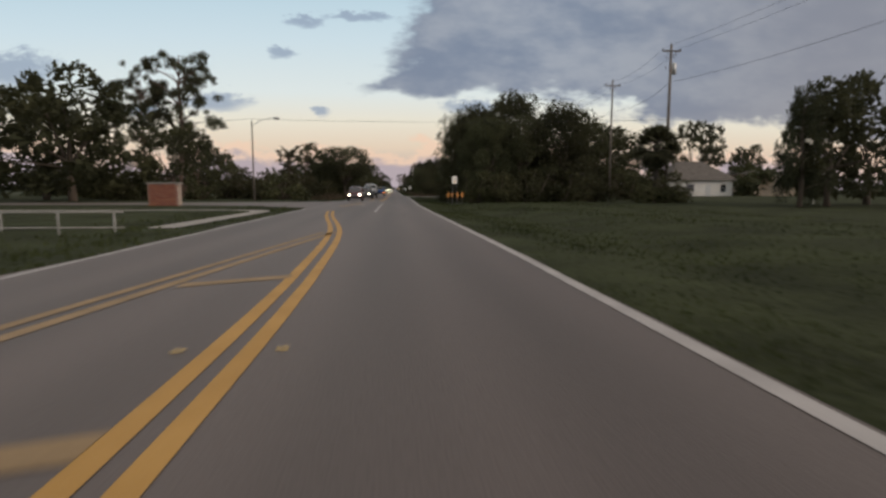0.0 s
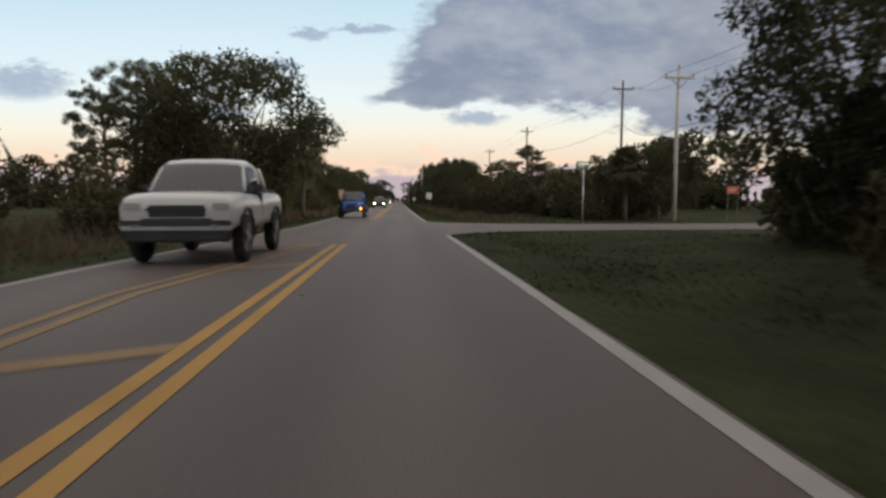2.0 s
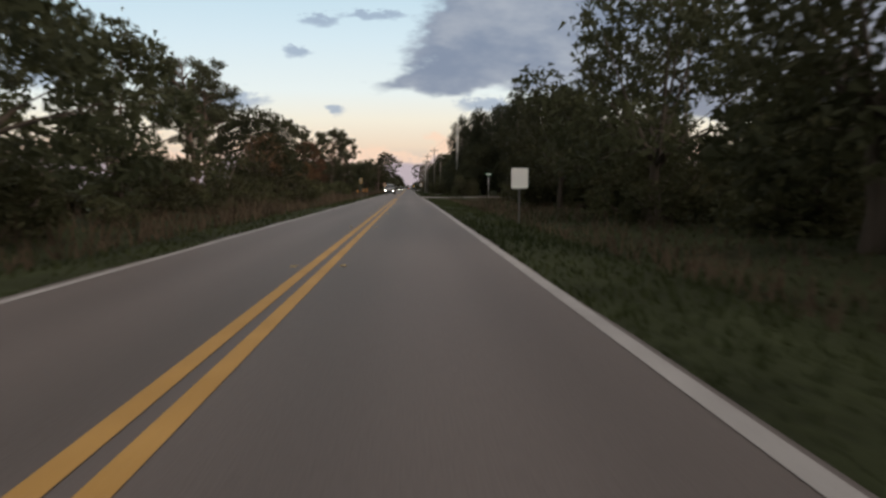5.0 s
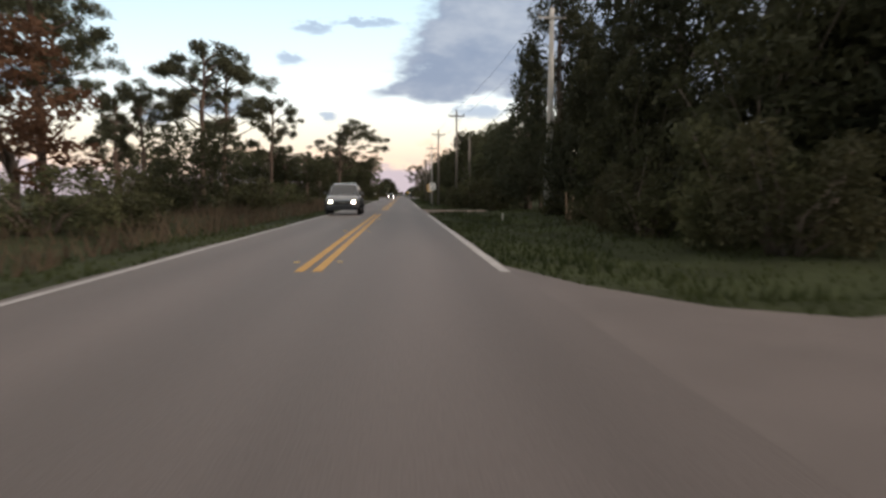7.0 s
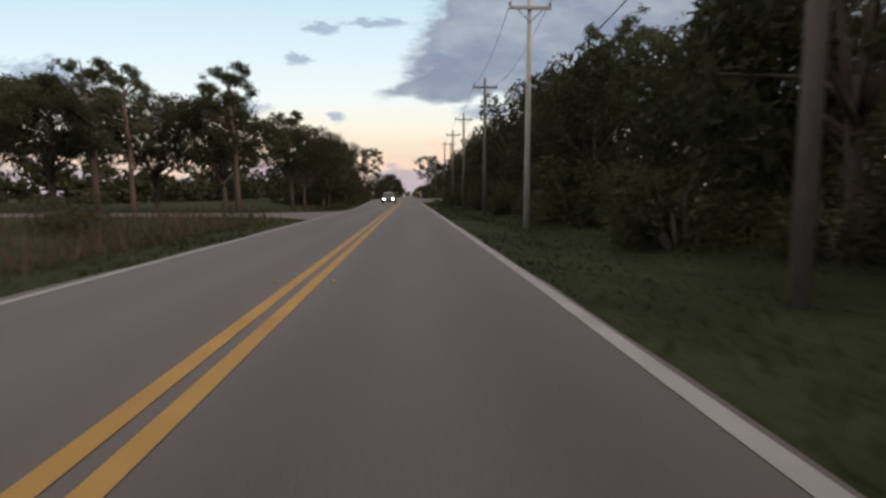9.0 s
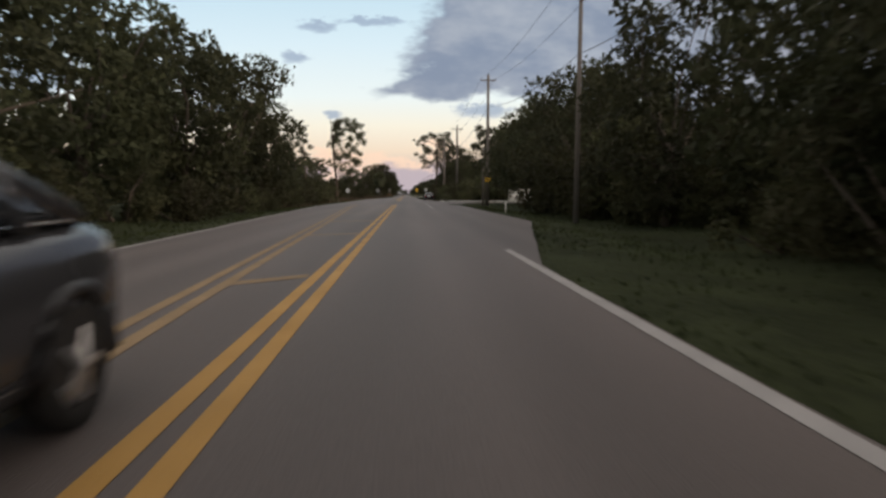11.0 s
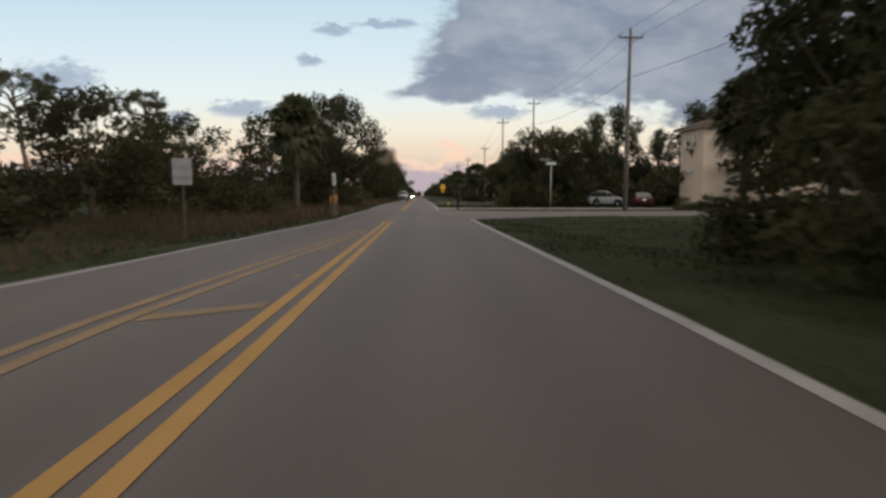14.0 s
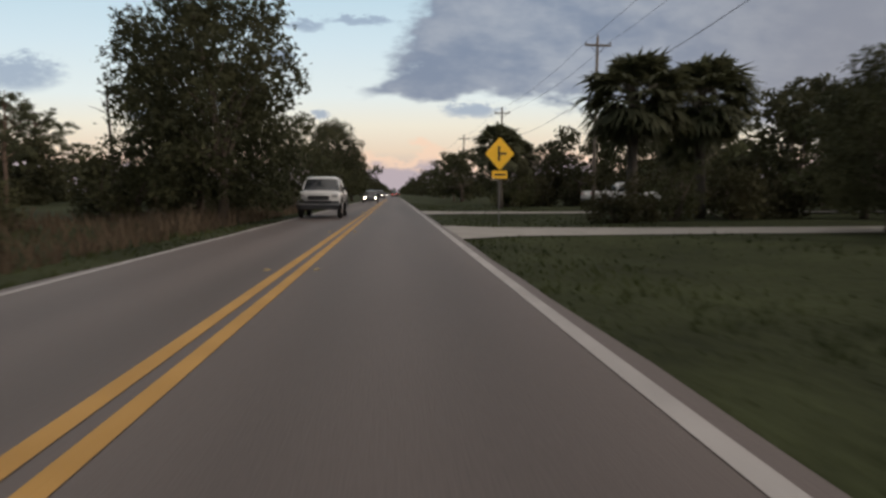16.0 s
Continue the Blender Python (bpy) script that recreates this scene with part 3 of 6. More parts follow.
def make_pine(seed, n_clump=15, bare=0.5, spread=0.30, leaves=7200, size=0.0118, sweep=0.0):
    """A tall pine, one unit high: bare bole, crooked limbs, round needle clumps with gaps between them."""
    rng = np.random.default_rng(seed)
    lean = rng.normal(size=2) * 0.03
    bole = [(0, 0, -0.03)] + [(lean[0] * t + rng.normal() * 0.006, lean[1] * t + rng.normal() * 0.006, t * 0.95) for t in (0.15, 0.3, 0.45, 0.6, 0.75, 0.9, 1.0)]
    pieces = [tube_arrays(bole, [0.018, 0.0145, 0.013, 0.012, 0.010, 0.008, 0.005, 0.0025], 7)]
    blobs = []
    for i in range(n_clump):
        q = (i + 0.5) / n_clump
        t = bare + (0.97 - bare) * q ** 0.85
        w = spread * math.sqrt(max(0.02, 1 - ((q - 0.42) / 0.62) ** 2)) * rng.uniform(0.45, 1.0)
        a = i * 2.4 + rng.normal() * 0.5
        end = (math.cos(a) * w + lean[0] * t + sweep, math.sin(a) * w + lean[1] * t, t * 0.96 + 0.10 * w)
        base = (lean[0] * t, lean[1] * t, max(0.2, t * 0.93 - 0.10 * w - 0.05))
        pieces.append(limb(rng, base, end, 0.0055, 0.0016, 0.02))
        r = rng.uniform(0.030, 0.052)
        blobs.append((*end, r * 1.15, r * 1.15, r * 0.85))
        for _ in range(3):
            blobs.append((end[0] + rng.normal() * 0.04, end[1] + rng.normal() * 0.04, end[2] + rng.normal() * 0.02, r * 0.75, r * 0.75, r * 0.6))
    return pieces, leaf_cloud(rng, blobs, leaves, size, 0.24, -0.3, 0.15)


def make_oak(seed, wide=0.52, low=0.22, n=34, leaves=5900, size=0.0168, trunk=0.022):
    """A broad dense tree, one unit high, with a lumpy outline."""
    rng = np.random.default_rng(seed)
    pieces = [tube_arrays([(0, 0, -0.04), (0.01, 0, 0.1), (0.0, 0.01, 0.22), (-0.01, 0, 0.36)], [trunk * 1.4, trunk, trunk * 0.9, trunk * 0.6], 8)]
    blobs = []
    for i in range(n):
        a = i * 2.4 + rng.normal() * 0.3
        q = (i + 0.5) / n
        z = low + (0.93 - low) * q
        w = wide * math.sqrt(max(0.03, 1 - ((q - 0.38) / 0.66) ** 2)) * rng.uniform(0.35, 0.95)
        c = (math.cos(a) * w, math.sin(a) * w, z)
        r = rng.uniform(0.07, 0.145)
        blobs.append((*c, r * 1.15, r * 1.15, r * 0.8))
        if i % 3 == 0:
            pieces.append(limb(rng, (0, 0, 0.2 + 0.1 * rng.random()), c, trunk * 0.45, trunk * 0.12, 0.03))
    return pieces, leaf_cloud(rng, blobs, leaves, size, 0.5, 0.2, 0.45)


def make_shrub(seed, leaves=3300, size=0.0280, tall=1.0):
    rng = np.random.default_rng(seed)
    pieces, blobs = [], []
    for i in range(11):
        a = i * 2.4 + rng.normal() * 0.4
        w = rng.uniform(0.1, 0.62)
        z = rng.uniform(0.2, 0.85) * (1.1 - 0.45 * w) * tall
        pieces.append(limb(rng, (math.cos(a) * w * 0.2, math.sin(a) * w * 0.2, -0.05), (math.cos(a) * w, math.sin(a) * w, z), 0.022, 0.006, 0.05))
        r = rng.uniform(0.14, 0.27)
        blobs.append((math.cos(a) * w, math.sin(a) * w, z, r, r, r * 0.85))
        blobs.append((math.cos(a) * w * 1.05, math.sin(a) * w * 1.05, max(0.1, z * 0.4), r, r, r * 0.9))
    return pieces, leaf_cloud(rng, blobs, leaves, size, 0.5, 0.1, 0.35)


def make_feather(seed, leaves=6800):
    """A tall feathery tree with drooping sprays in upright plumes."""
    rng = np.random.default_rng(seed)
    pieces = [tube_arrays([(0, 0, -0.03), (0.01, 0, 0.3), (-0.01, 0.01, 0.6), (0, 0, 0.97)], [0.02, 0.016, 0.01, 0.003], 7)]
    blobs = []
    for i in range(24):
        q = (i + 0.3) / 24
        z = 0.14 + 0.82 * q
        w = 0.20 * (1 - q) ** 0.55 * rng.uniform(0.4, 1.15)
        a = i * 2.4 + rng.normal() * 0.4
        c = (math.cos(a) * w, math.sin(a) * w, z)
        pieces.append(limb(rng, (0, 0, z - 0.08), c, 0.004, 0.0015, 0.01))
        r = rng.uniform(0.05, 0.085) * (1.15 - 0.5 * q)
        blobs.append((*c, r, r, r * 1.7))
    return pieces, leaf_cloud(rng, blobs, leaves, 0.014, 0.28, 1.2, 0.2)


def make_palm(seed, fronds=58):
    """A cabbage palm, one unit high: rough bole, a round head of folded fans, dead ones hanging."""
    rng = np.random.default_rng(seed)
    b = rng.normal(size=2) * 0.03
    bole = [(0, 0, -0.04), (b[0] * 0.2, b[1] * 0.2, 0.15), (b[0] * 0.6, b[1] * 0.6, 0.4), (b[0], b[1], 0.6), (b[0], b[1], 0.74)]
    pieces = [tube_arrays(bole, [0.031, 0.026, 0.024, 0.028, 0.026], 9)]
    verts, faces = [], []
    top = Vector((b[0], b[1], 0.72))
    for i in range(fronds):
        q = i / fronds
        el = radians(85 - 150 * q + rng.normal() * 8)
        a = i * 2.4 + rng.normal() * 0.2
        d = Vector((math.cos(a) * math.cos(el), math.sin(a) * math.cos(el), math.sin(el)))
        stem = rng.uniform(0.13, 0.18)
        p = top + d * stem + Vector((0, 0, -0.02 * q))
        pieces.append(tube_arrays([top, top + d * stem * 0.5 + Vector((0, 0, 0.01)), p], [0.004, 0.003, 0.002], 4))
        side = d.cross(Vector((0, 0, 1)))
        side = side.normalized() if side.length > 0.05 else Vector((1, 0, 0))
        up = side.cross(d).normalized()
        for k in range(23):
            w = radians(-115 + 230 * k / 22 + rng.normal() * 4)
            e = (d * math.cos(w) + side * math.sin(w) + up * (0.12 * math.cos(2 * w) - 0.1)).normalized()
            ln = rng.uniform(0.12, 0.17) * (0.75 + 0.25 * math.cos(w))
            tip = p + e * ln + Vector((0, 0, -ln * rng.uniform(0.15, 0.5)))
            mid = p + e * ln * 0.55
            cross = e.cross(up).normalized() * 0.0105
            o = len(verts)
            verts += [p, mid + cross, tip, mid - cross]
            faces.append((o, o + 1, o + 2, o + 3))
    return pieces, ([tuple(v) for v in verts], faces)


def make_snag(seed):
    rng = np.random.default_rng(seed)
    pieces = [tube_arrays([(0, 0, -0.03), (0.01, 0, 0.4), (-0.005, 0, 0.8), (0.01, 0, 1.0)], [0.018, 0.013, 0.008, 0.003], 6)]
    for i in range(7):
        z, a = rng.uniform(0.45, 0.92), i * 2.4
        pieces.append(limb(rng, (0, 0, z), (math.cos(a) * 0.12, math.sin(a) * 0.12, z + rng.uniform(0.02, 0.14)), 0.005, 0.0015, 0.02))
    return pieces


STOCK = {"pine": [], "broad": [], "oak": [], "shrub": [], "feather": [], "palm": [], "rust": [], "snag": [], "thin": [], "far": [], "dense": [], "bush": [], "spread": []}
for s in range(4):
    STOCK["pine"].append(tree("pine_tree", "tall dark pine with a bare bole and tufted crown", *make_pine(10 + s, 17 + 3 * s, 0.40 + 0.05 * s, 0.22 + 0.025 * s), PINE_BARK, PINE_LEAF))
for s in range(2):
    STOCK["broad"].append(tree("pine_tree", "tall pine with a wide clumpy crown", *make_pine(24 + s, 36, 0.44, 0.30, 12500, 0.0105, 0.13 * s), PINE_BARK, PINE_LEAF))
STOCK["broad"].append(tree("pine_tree", "tall leaning pine with its crown swept to one side", *make_pine(26, 40, 0.30, 0.24, 14000, 0.0105, 0.19), PINE_BARK, PINE_LEAF))
for s in range(2):
    STOCK["thin"].append(tree("pine_tree", "thin half-bare pine with few tufts", *make_pine(30 + s, 8, 0.62, 0.15, 1800, 0.014), PINE_BARK, PINE_LEAF))
for s in range(4):
    STOCK["oak"].append(tree("broadleaf_tree", "dense dark broadleaf tree with a lumpy crown", *make_oak(50 + s, 0.42 + 0.05 * s, 0.16 + 0.05 * (s % 2)), BARK, OAK_LEAF))
for s in range(3):
    STOCK["dense"].append(tree("broadleaf_tree", "dense dark broadleaf tree with a heavy rounded crown", *make_oak(55 + s, 0.44 + 0.04 * s, 0.13 + 0.06 * s, 60, 15500, 0.0125), BARK, OAK_LEAF))
STOCK["spread"].append(tree("broadleaf_tree", "spreading dark oak with a wide umbrella crown", *make_oak(58, 0.62, 0.44, 46, 15000, 0.0115, 0.019), BARK, OAK_LEAF))
for s in range(3):
    STOCK["far"].append(tree("broadleaf_tree", "dark broadleaf tree in the far woods", *make_oak(60 + s, 0.46 + 0.05 * s, 0.1, 26, 2300, 0.0285), BARK, OAK_LEAF))
for s in range(4):
    STOCK["shrub"].append(tree("shrub", "dense dark green shrub on the verge", *make_shrub(70 + s), BARK, SHRUB_LEAF, "shrub"))
for s in range(3):
    STOCK["bush"].append(tree("shrub", "dark green shrub in the thicket behind the verge", *make_shrub(75 + s, 1250, 0.050), BARK, SHRUB_LEAF, "shrub"))
for s in range(2):
    STOCK["rust"].append(tree("broadleaf_tree", "broadleaf tree with rusty brown leaves", *make_oak(80 + s, 0.42, 0.2, 20, 4200), BARK, RUST_LEAF))
for s in range(3):
    STOCK["feather"].append(tree("feathery_tree", "tall dark feathery tree with upright plumes", *make_feather(90 + s), BARK, FEATHER_LEAF))
for s in range(3):
    STOCK["palm"].append(tree("cabbage_palm", "cabbage palm with a round head of fans", *make_palm(110 + s, 72 + 6 * s), PALM_BARK, PALM_LEAF))
root = thing("dead_tree", "bare grey dead tree", "tree", at=(0, -400, -80))
sv, sf = joined(make_snag(5))
mesh_object("trunk", sv, sf, BARK, root, smooth=True)
STOCK["snag"].append(root)
PLANTED = random.Random(4)
USED = set()


def plant(kind, x, y, h, wide=1.0, pick=None, turn=None):
    """Sets one tree of that kind and height on the ground; wide stretches its crown."""
    if kind == "shrub" and (abs(x) > 11.5 or y > 550):
        kind = "bush"
    if kind == "oak" and (abs(x) > 14.5 or y > 560):
        kind = "far"
    stock = STOCK[kind]
    i = PLANTED.randrange(len(stock)) if pick is None else pick % len(stock)
    m = pose(x, y, ground_z(x, y) - 0.02 * h * 0.3, 0, 0, PLANTED.uniform(0, 360) if turn is None else turn) @ Matrix.Diagonal((h * wide, h * wide, h, 1))
    if (kind, i) in USED:
        ob = copy_thing(stock[i], pose(x, y, 0))
    else:
        USED.add((kind, i))
        ob = stock[i]
    ob.matrix_basis = m
    return ob


# first stretch, houses and lawn
for x, y, h, w in ((-29, 52, 11.8, 1.25), (-24, 62, 8, 1.1), (-36, 60, 11, 1.2), (-33, 40, 9.5, 1.1), (-11.5, 90, 7.0, 1.1)):
    plant("oak", x, y, h, w)
plant("spread", -7.9, 87, 8.0, 1.05)
plant("dense", -10.4, 87, 5.4, 1.0, 1)
plant("dense", -7.6, 92, 5.6, 0.9, 0)
for x, y, h, w in ((-26, 75, 9, 1.0), (-30, 82, 10, 1.0), (-34, 70, 12, 1.1), (-14.5, 92, 9, 1.0), (-18, 96, 8.5, 1.1)):
    plant("pine", x, y, h, w)
plant("broad", -31.0, 83, 21.5, 0.95, 0, 70)
plant("broad", -35.5, 82, 17.5, 0.9, 0)
for x, y, h, w in ((-12, 61, 3.0, 1.2), (-15.5, 64, 3.6, 1.2), (-19, 66, 3.2, 1.3), (-11, 69, 3.4, 1.2), (-14, 74, 4.0, 1.2), (-18, 78, 4.2, 1.3), (-23, 84, 5, 1.2), (-10, 79, 3, 1.1),
                   (-26, 58, 3.2, 1.4), (-32, 66, 3.5, 1.4), (-38, 74, 4, 1.4), (-21, 60, 2.4, 1.4)):
    plant("shrub", x, y, h, w)
plant("thin", -26, 141, 11.6, 1.2)
plant("thin", -20, 128, 9.5, 1.0)
for x, y, h, w in ((12.5, 59, 11.4, 0.95), (8.0, 55, 9.6, 0.8), (10.2, 65, 10.4, 0.85), (8.4, 50, 7.8, 0.75), (7.6, 61, 9.4, 0.75), (9.6, 71, 7.0, 0.75), (15.8, 52, 9.4, 0.85)):
    plant("dense", x, y, h, w)
for x, y, h, w in ((17.5, 58, 9.4, 1.1), (14.5, 70, 8.5, 1.0), (22, 60, 7.2, 1.1), (11.5, 51, 8, 0.9)):
    plant("oak", x, y, h, w)
for x, y, h, w in ((6.6, 47, 3.2, 1.0), (8.5, 45.5, 3.0, 1.2), (11.5, 46, 3.4, 1.2), (14.5, 48, 3.4, 1.2), (6.4, 54, 3.6, 0.9), (6.5, 60, 3.8, 0.9), (8.0, 66, 3.8, 0.8), (9.4, 70, 4.2, 0.8), (11.8, 72, 4.4, 0.8),
                   (19, 54, 3.8, 1.2), (24, 56, 3.6, 1.3), (16, 44, 2.6, 1.1), (20, 40.5, 2.6, 1.2), (22, 43, 3.0, 1.2)):
    plant("shrub", x, y, h, w)
plant("palm", 20.3, 41.8, 6.2, 1.15)
for x, y, h, w in ((38, 95, 13, 1.1), (56, 100, 14, 0.9), (48, 110, 9, 1.0), (70, 105, 10, 1.0), (27.5, 33, 8.4, 0.9), (33, 36, 9, 1.0)):
    plant("oak", x, y, h, w)
plant("feather", 24.4, 31.5, 7.6, 1.0)
plant("pine", 31, 88, 12, 1.1)
# after the side street: long hedge, poles behind it
for i in range(26):
    y = 89.5 + i * 3.6
    plant("shrub", 8.6 + 1.4 * math.sin(i * 1.7) + (2.2 if i < 3 else 0), y, 2.7 + 0.7 * math.sin(i * 2.3), 1.15)
    plant("shrub", 12.5 + 1.6 * math.sin(i * 2.1), y + 1.5, 3.4 + 0.8 * math.sin(i * 1.3), 1.2)
for x, y, h, w in ((7.2, 130, 5.6, 0.9), (8.4, 135, 6.6, 0.9), (7.0, 140, 6.2, 0.9), (9.4, 145, 7.2, 0.9), (7.2, 150, 6.4, 1.0), (7.6, 158, 7.4, 1.0), (8.0, 167, 7.6, 1.0), (10.5, 176, 8.2, 1.0), (16, 120, 5.4, 1.0),
                   (14, 88.5, 4.2, 1.0), (20, 112, 5.4, 1.0), (18, 152, 8, 1.0), (7.4, 176, 6, .9)):
    plant("oak", x, y, h, w)
plant("thin", 14.2, 119, 7.4, 1.5)
plant("thin", 18, 133, 8.4, 1.5)
for x, y, h, w in ((-6.2, 96.6, 6.3, 0.95), (-6.9, 95.0, 4.0, 1.1), (-10.4, 109.1, 5.4, 1.0), (11.8, 87.6, 4.0, 1.0)):
    plant("palm", x, y, h, w)
for x, y, h, w in ((-13, 117, 4.4, 1.1), (-16, 125, 6.4, 1.0), (-15, 135, 5.6, 1.1), (-11.5, 141, 5.4, 1.1), (-9.5, 150, 6.2, 1.1), (-8.6, 160, 6.6, 1.1), (-10, 169, 6.6, 1.0), (-21, 131, 7, 1.2), (-8.8, 133, 3.6, 1.0)):
    plant("oak", x, y, h, w)
for x, y, h, w in ((-17.5, 131, 7.6, 1.1), (-19, 146, 8.4, 1.1), (-14.5, 158, 9.4, 1.1), (-17, 172, 10.5, 1.1), (-12, 182, 9.0, 1.1)):
    plant("pine", x, y, h, w)
for i in range(27):
    y = 98 + i * 3.8
    plant("shrub", -8.2 - 1.4 * abs(math.sin(i * 1.9)), y, 1.7 + 0.7 * math.sin(i * 2.7), 1.3)
    plant("shrub", -12.5 - 2 * math.sin(i * 1.1), y + 1.7, 2.6 + 0.9 * math.sin(i * 1.6), 1.3)
# second stretch
for x, y, h, w in ((-13.8, 252, 12, 1.1), (-21, 232, 11.6, 1.1), (-31, 236, 13.8, 1.1), (-15.7, 233.5, 10.4, 1.1), (-13.6, 266, 11.6, 1.1), (-13.5, 246, 11.6, 1.2), (-18.9, 250, 9.4, 1.1),
                   (-20, 240, 12.4, 1.0), (-24, 222, 12, 1.0), (-27, 262, 11, 1.1), (-20, 272, 10, 1.1), (-17.5, 198, 10.5, 1.1), (-22, 206, 12, 1.0)):
    plant("pine", x, y, h, w)
plant("broad", -6.2, 262.4, 8.6, 1.3, 1, 10)
for x, y, h, w in ((-14, 204, 6.4, 1.0), (-17, 214, 7, 1.1), (-13, 221, 4.2, 1.1), (-14.8, 230, 7.8, 1.05)):
    plant("rust", x, y, h, w)
for x, y, h, w in ((-11.5, 192, 7, 1.0), (-18, 226, 6.4, 1.2), (-11, 238, 4.6, 1.1), (-9.5, 272, 5.0, 1.1)):
    plant("oak", x, y, h, w)
for i in range(24):
    y = 192 + i * 3.9
    plant("shrub", -11.5 - 2.2 * math.sin(i * 1.3), y, 1.8 + 0.7 * math.sin(i * 1.6), 1.4)
for x, y, h, w in ((8.6, 238, 12.6, 1.2), (10.2, 232, 13.0, 1.2), (12.6, 226, 12.6, 1.2), (13.7, 218, 13.6, 1.2), (17, 222, 13.6, 1.2), (11.5, 242, 12.2, 1.2), (20.5, 219, 12.6, 1.2), (9.2, 248, 11.4, 1.2), (24, 226, 12, 1.2), (15.2, 224, 13.2, 1.5), (12.2, 222, 12, 1.4), (19, 221, 13.6, 1.5), (22.5, 224, 12.8, 1.5), (10.9, 229, 12, 1.4)):
    plant("feather", x, y, h, w)
for x, y, h, w in ((8.8, 221, 7.0, 0.9), (12.6, 220.5, 8.4, 1.0), (8.9, 228, 6.2, 0.8), (10.2, 234.5, 8.2, 0.8), (16, 219, 9.0, 1.0), (11.5, 193, 6.6, 1.0), (15, 196, 7.2, 1.0), (20, 198, 7.6, 1.0), (9.8, 187, 5.4, 1.0), (24, 217, 7, 1.0)):
    plant("oak", x, y, h, w)
for i in range(9):
    plant("shrub", (7.0 if i < 5 else 8.8) + 0.5 * math.sin(i * 2.1), 217.5 + i * 2.3, 2.6 + 0.6 * math.sin(i * 1.5), 0.9)
for i in range(8):
    plant("shrub", 8.2 + 2.4 * abs(math.sin(i * 1.9)), 184 + i * 2.2, 1.5 + 0.6 * abs(math.sin(i * 1.3)), 1.2)
for i in range(32):
    y = 247.5 + i * 3.0
    plant("shrub", 6.6 + 0.8 * math.sin(i * 1.7), y, 2.4 + 0.7 * math.sin(i * 2.6), 1.1)
    plant("oak", 9.6 + 1.6 * math.sin(i * 1.2), y + 1.2, (7.4 if i > 5 else 5.8) + (1.8 if i > 5 else 0.8) * math.sin(i * 2.9), 0.9)
for x, y, h, w in ((15.5, 258, 9, 1.0), (13, 268, 10.5, 1.0), (11.5, 281, 10, 1.0), (12.5, 295, 10.5, 1.0), (14, 310, 11, 1.0), (13, 326, 10.4, 1.0)):
    plant("pine", x, y, h, w)
# between the second and the third stretch, left side
for x, y, h, w in ((-10.6, 301, 9.4, 1.2), (-19, 301, 9.6, 1.2), (-15, 297, 8.2, 1.1), (-24, 305, 9.4, 1.2), (-14, 309, 8.6, 1.2), (-9.6, 312, 8.2, 1.2), (-30, 298, 10, 1.2), (-34, 310, 10, 1.2)):
    plant("pine", x, y, h, w, 0)
for x, y, h, w in ((-8.0, 321, 6.2, 1.0), (-9.6, 328, 6.8, 1.0), (-11.5, 336, 7.2, 1.0), (-12, 345, 8.6, 1.0), (-13.5, 354, 10, 1.0), (-12.4, 362, 10.6, 1.0), (-12.6, 371, 11, 1.0), (-13.2, 380, 9.0, 1.0), (-14.5, 388, 9.6, 0.85),
                   (-17, 358, 11, 1.0), (-18, 374, 11.5, 1.0)):
    plant("oak", x, y, h, w)
for i in range(22):
    plant("shrub", -11 - 0.9 * math.sin(i * 1.7), 322 + i * 3.4, 2.2 + 0.7 * math.sin(i * 2.2), 1.2)
for x, y, h, w in ((-12.5, 304, 7.6, 1.0), (-17.5, 305.5, 8.2, 1.0), (-23, 303, 8.6, 1.0), (-8.8, 313, 7.0, 0.9), (-29, 306, 9.2, 1.0)):
    plant("spread", x, y, h, w)
# third stretch
for x, y, h, w in ((-24, 452, 9, 1.1), (-21, 463, 9.6, 1.1), (-29, 499, 12.6, 1.1), (-12.4, 511.5, 10.6, 1.0), (-25, 545, 8, 1.1), (-20, 520, 8.6, 1.1), (-26, 478, 10, 1.1)):
    plant("pine", x, y, h, w)
plant("broad", -13.7, 439.5, 16.0, 0.95, 2, 0)
plant("thin", -19.3, 438, 12.2, 1.1)
plant("thin", -22, 560, 9, 1.1)
plant("snag", -17, 556, 9.4)
plant("snag", -13, 534, 6.6)
for i in range(16):
    y = 392 + i * 5.4
    plant("oak", -20.5 - 3 * math.sin(i * 1.3) + (4.5 if y > 448 else 0), y, 4.6 + 0.9 * math.sin(i * 2.1), 1.2)
    plant("shrub", -16.5 - 1.5 * math.sin(i * 1.7) + (4.0 if y > 448 else 0), y + 2.5, 2.4 + 0.6 * math.sin(i * 1.9), 1.4)
for x, y, h, w, k in ((-7.4, 486, 9.8, 0.85, 2), (-9.2, 493, 7.6, 0.9, 1), (-6.4, 528.5, 8.9, 0.95, 0), (-8.4, 532, 8.0, 0.95, 1), (-6.3, 566, 8.8, 0.9, 0)):
    plant("dense", x, y, h, w, k)
for x, y, h, w in ((-13.8, 508, 6.2, 1.0), (-10.8, 480, 7.2, 1.0), (-13.6, 471, 5.6, 1.0), (-11, 500, 6.4, 1.0), (-7.2, 548, 7, 1.0), (-6.2, 590, 8, 1.0)):
    plant("oak", x, y, h, w)
for i in range(6):
    plant("shrub", 7.4 + 1.15 * i, 487.2 + 0.5 * math.sin(i * 2.1), 2.4 + 0.5 * math.sin(i * 1.7), 1.0)
for x, y, h, w in ((9.6, 493.5, 6.6, 0.9), (13.2, 493, 7.2, 0.9), (7.2, 491.5, 3.6, 0.9)):
    plant("oak", x, y, h, w)
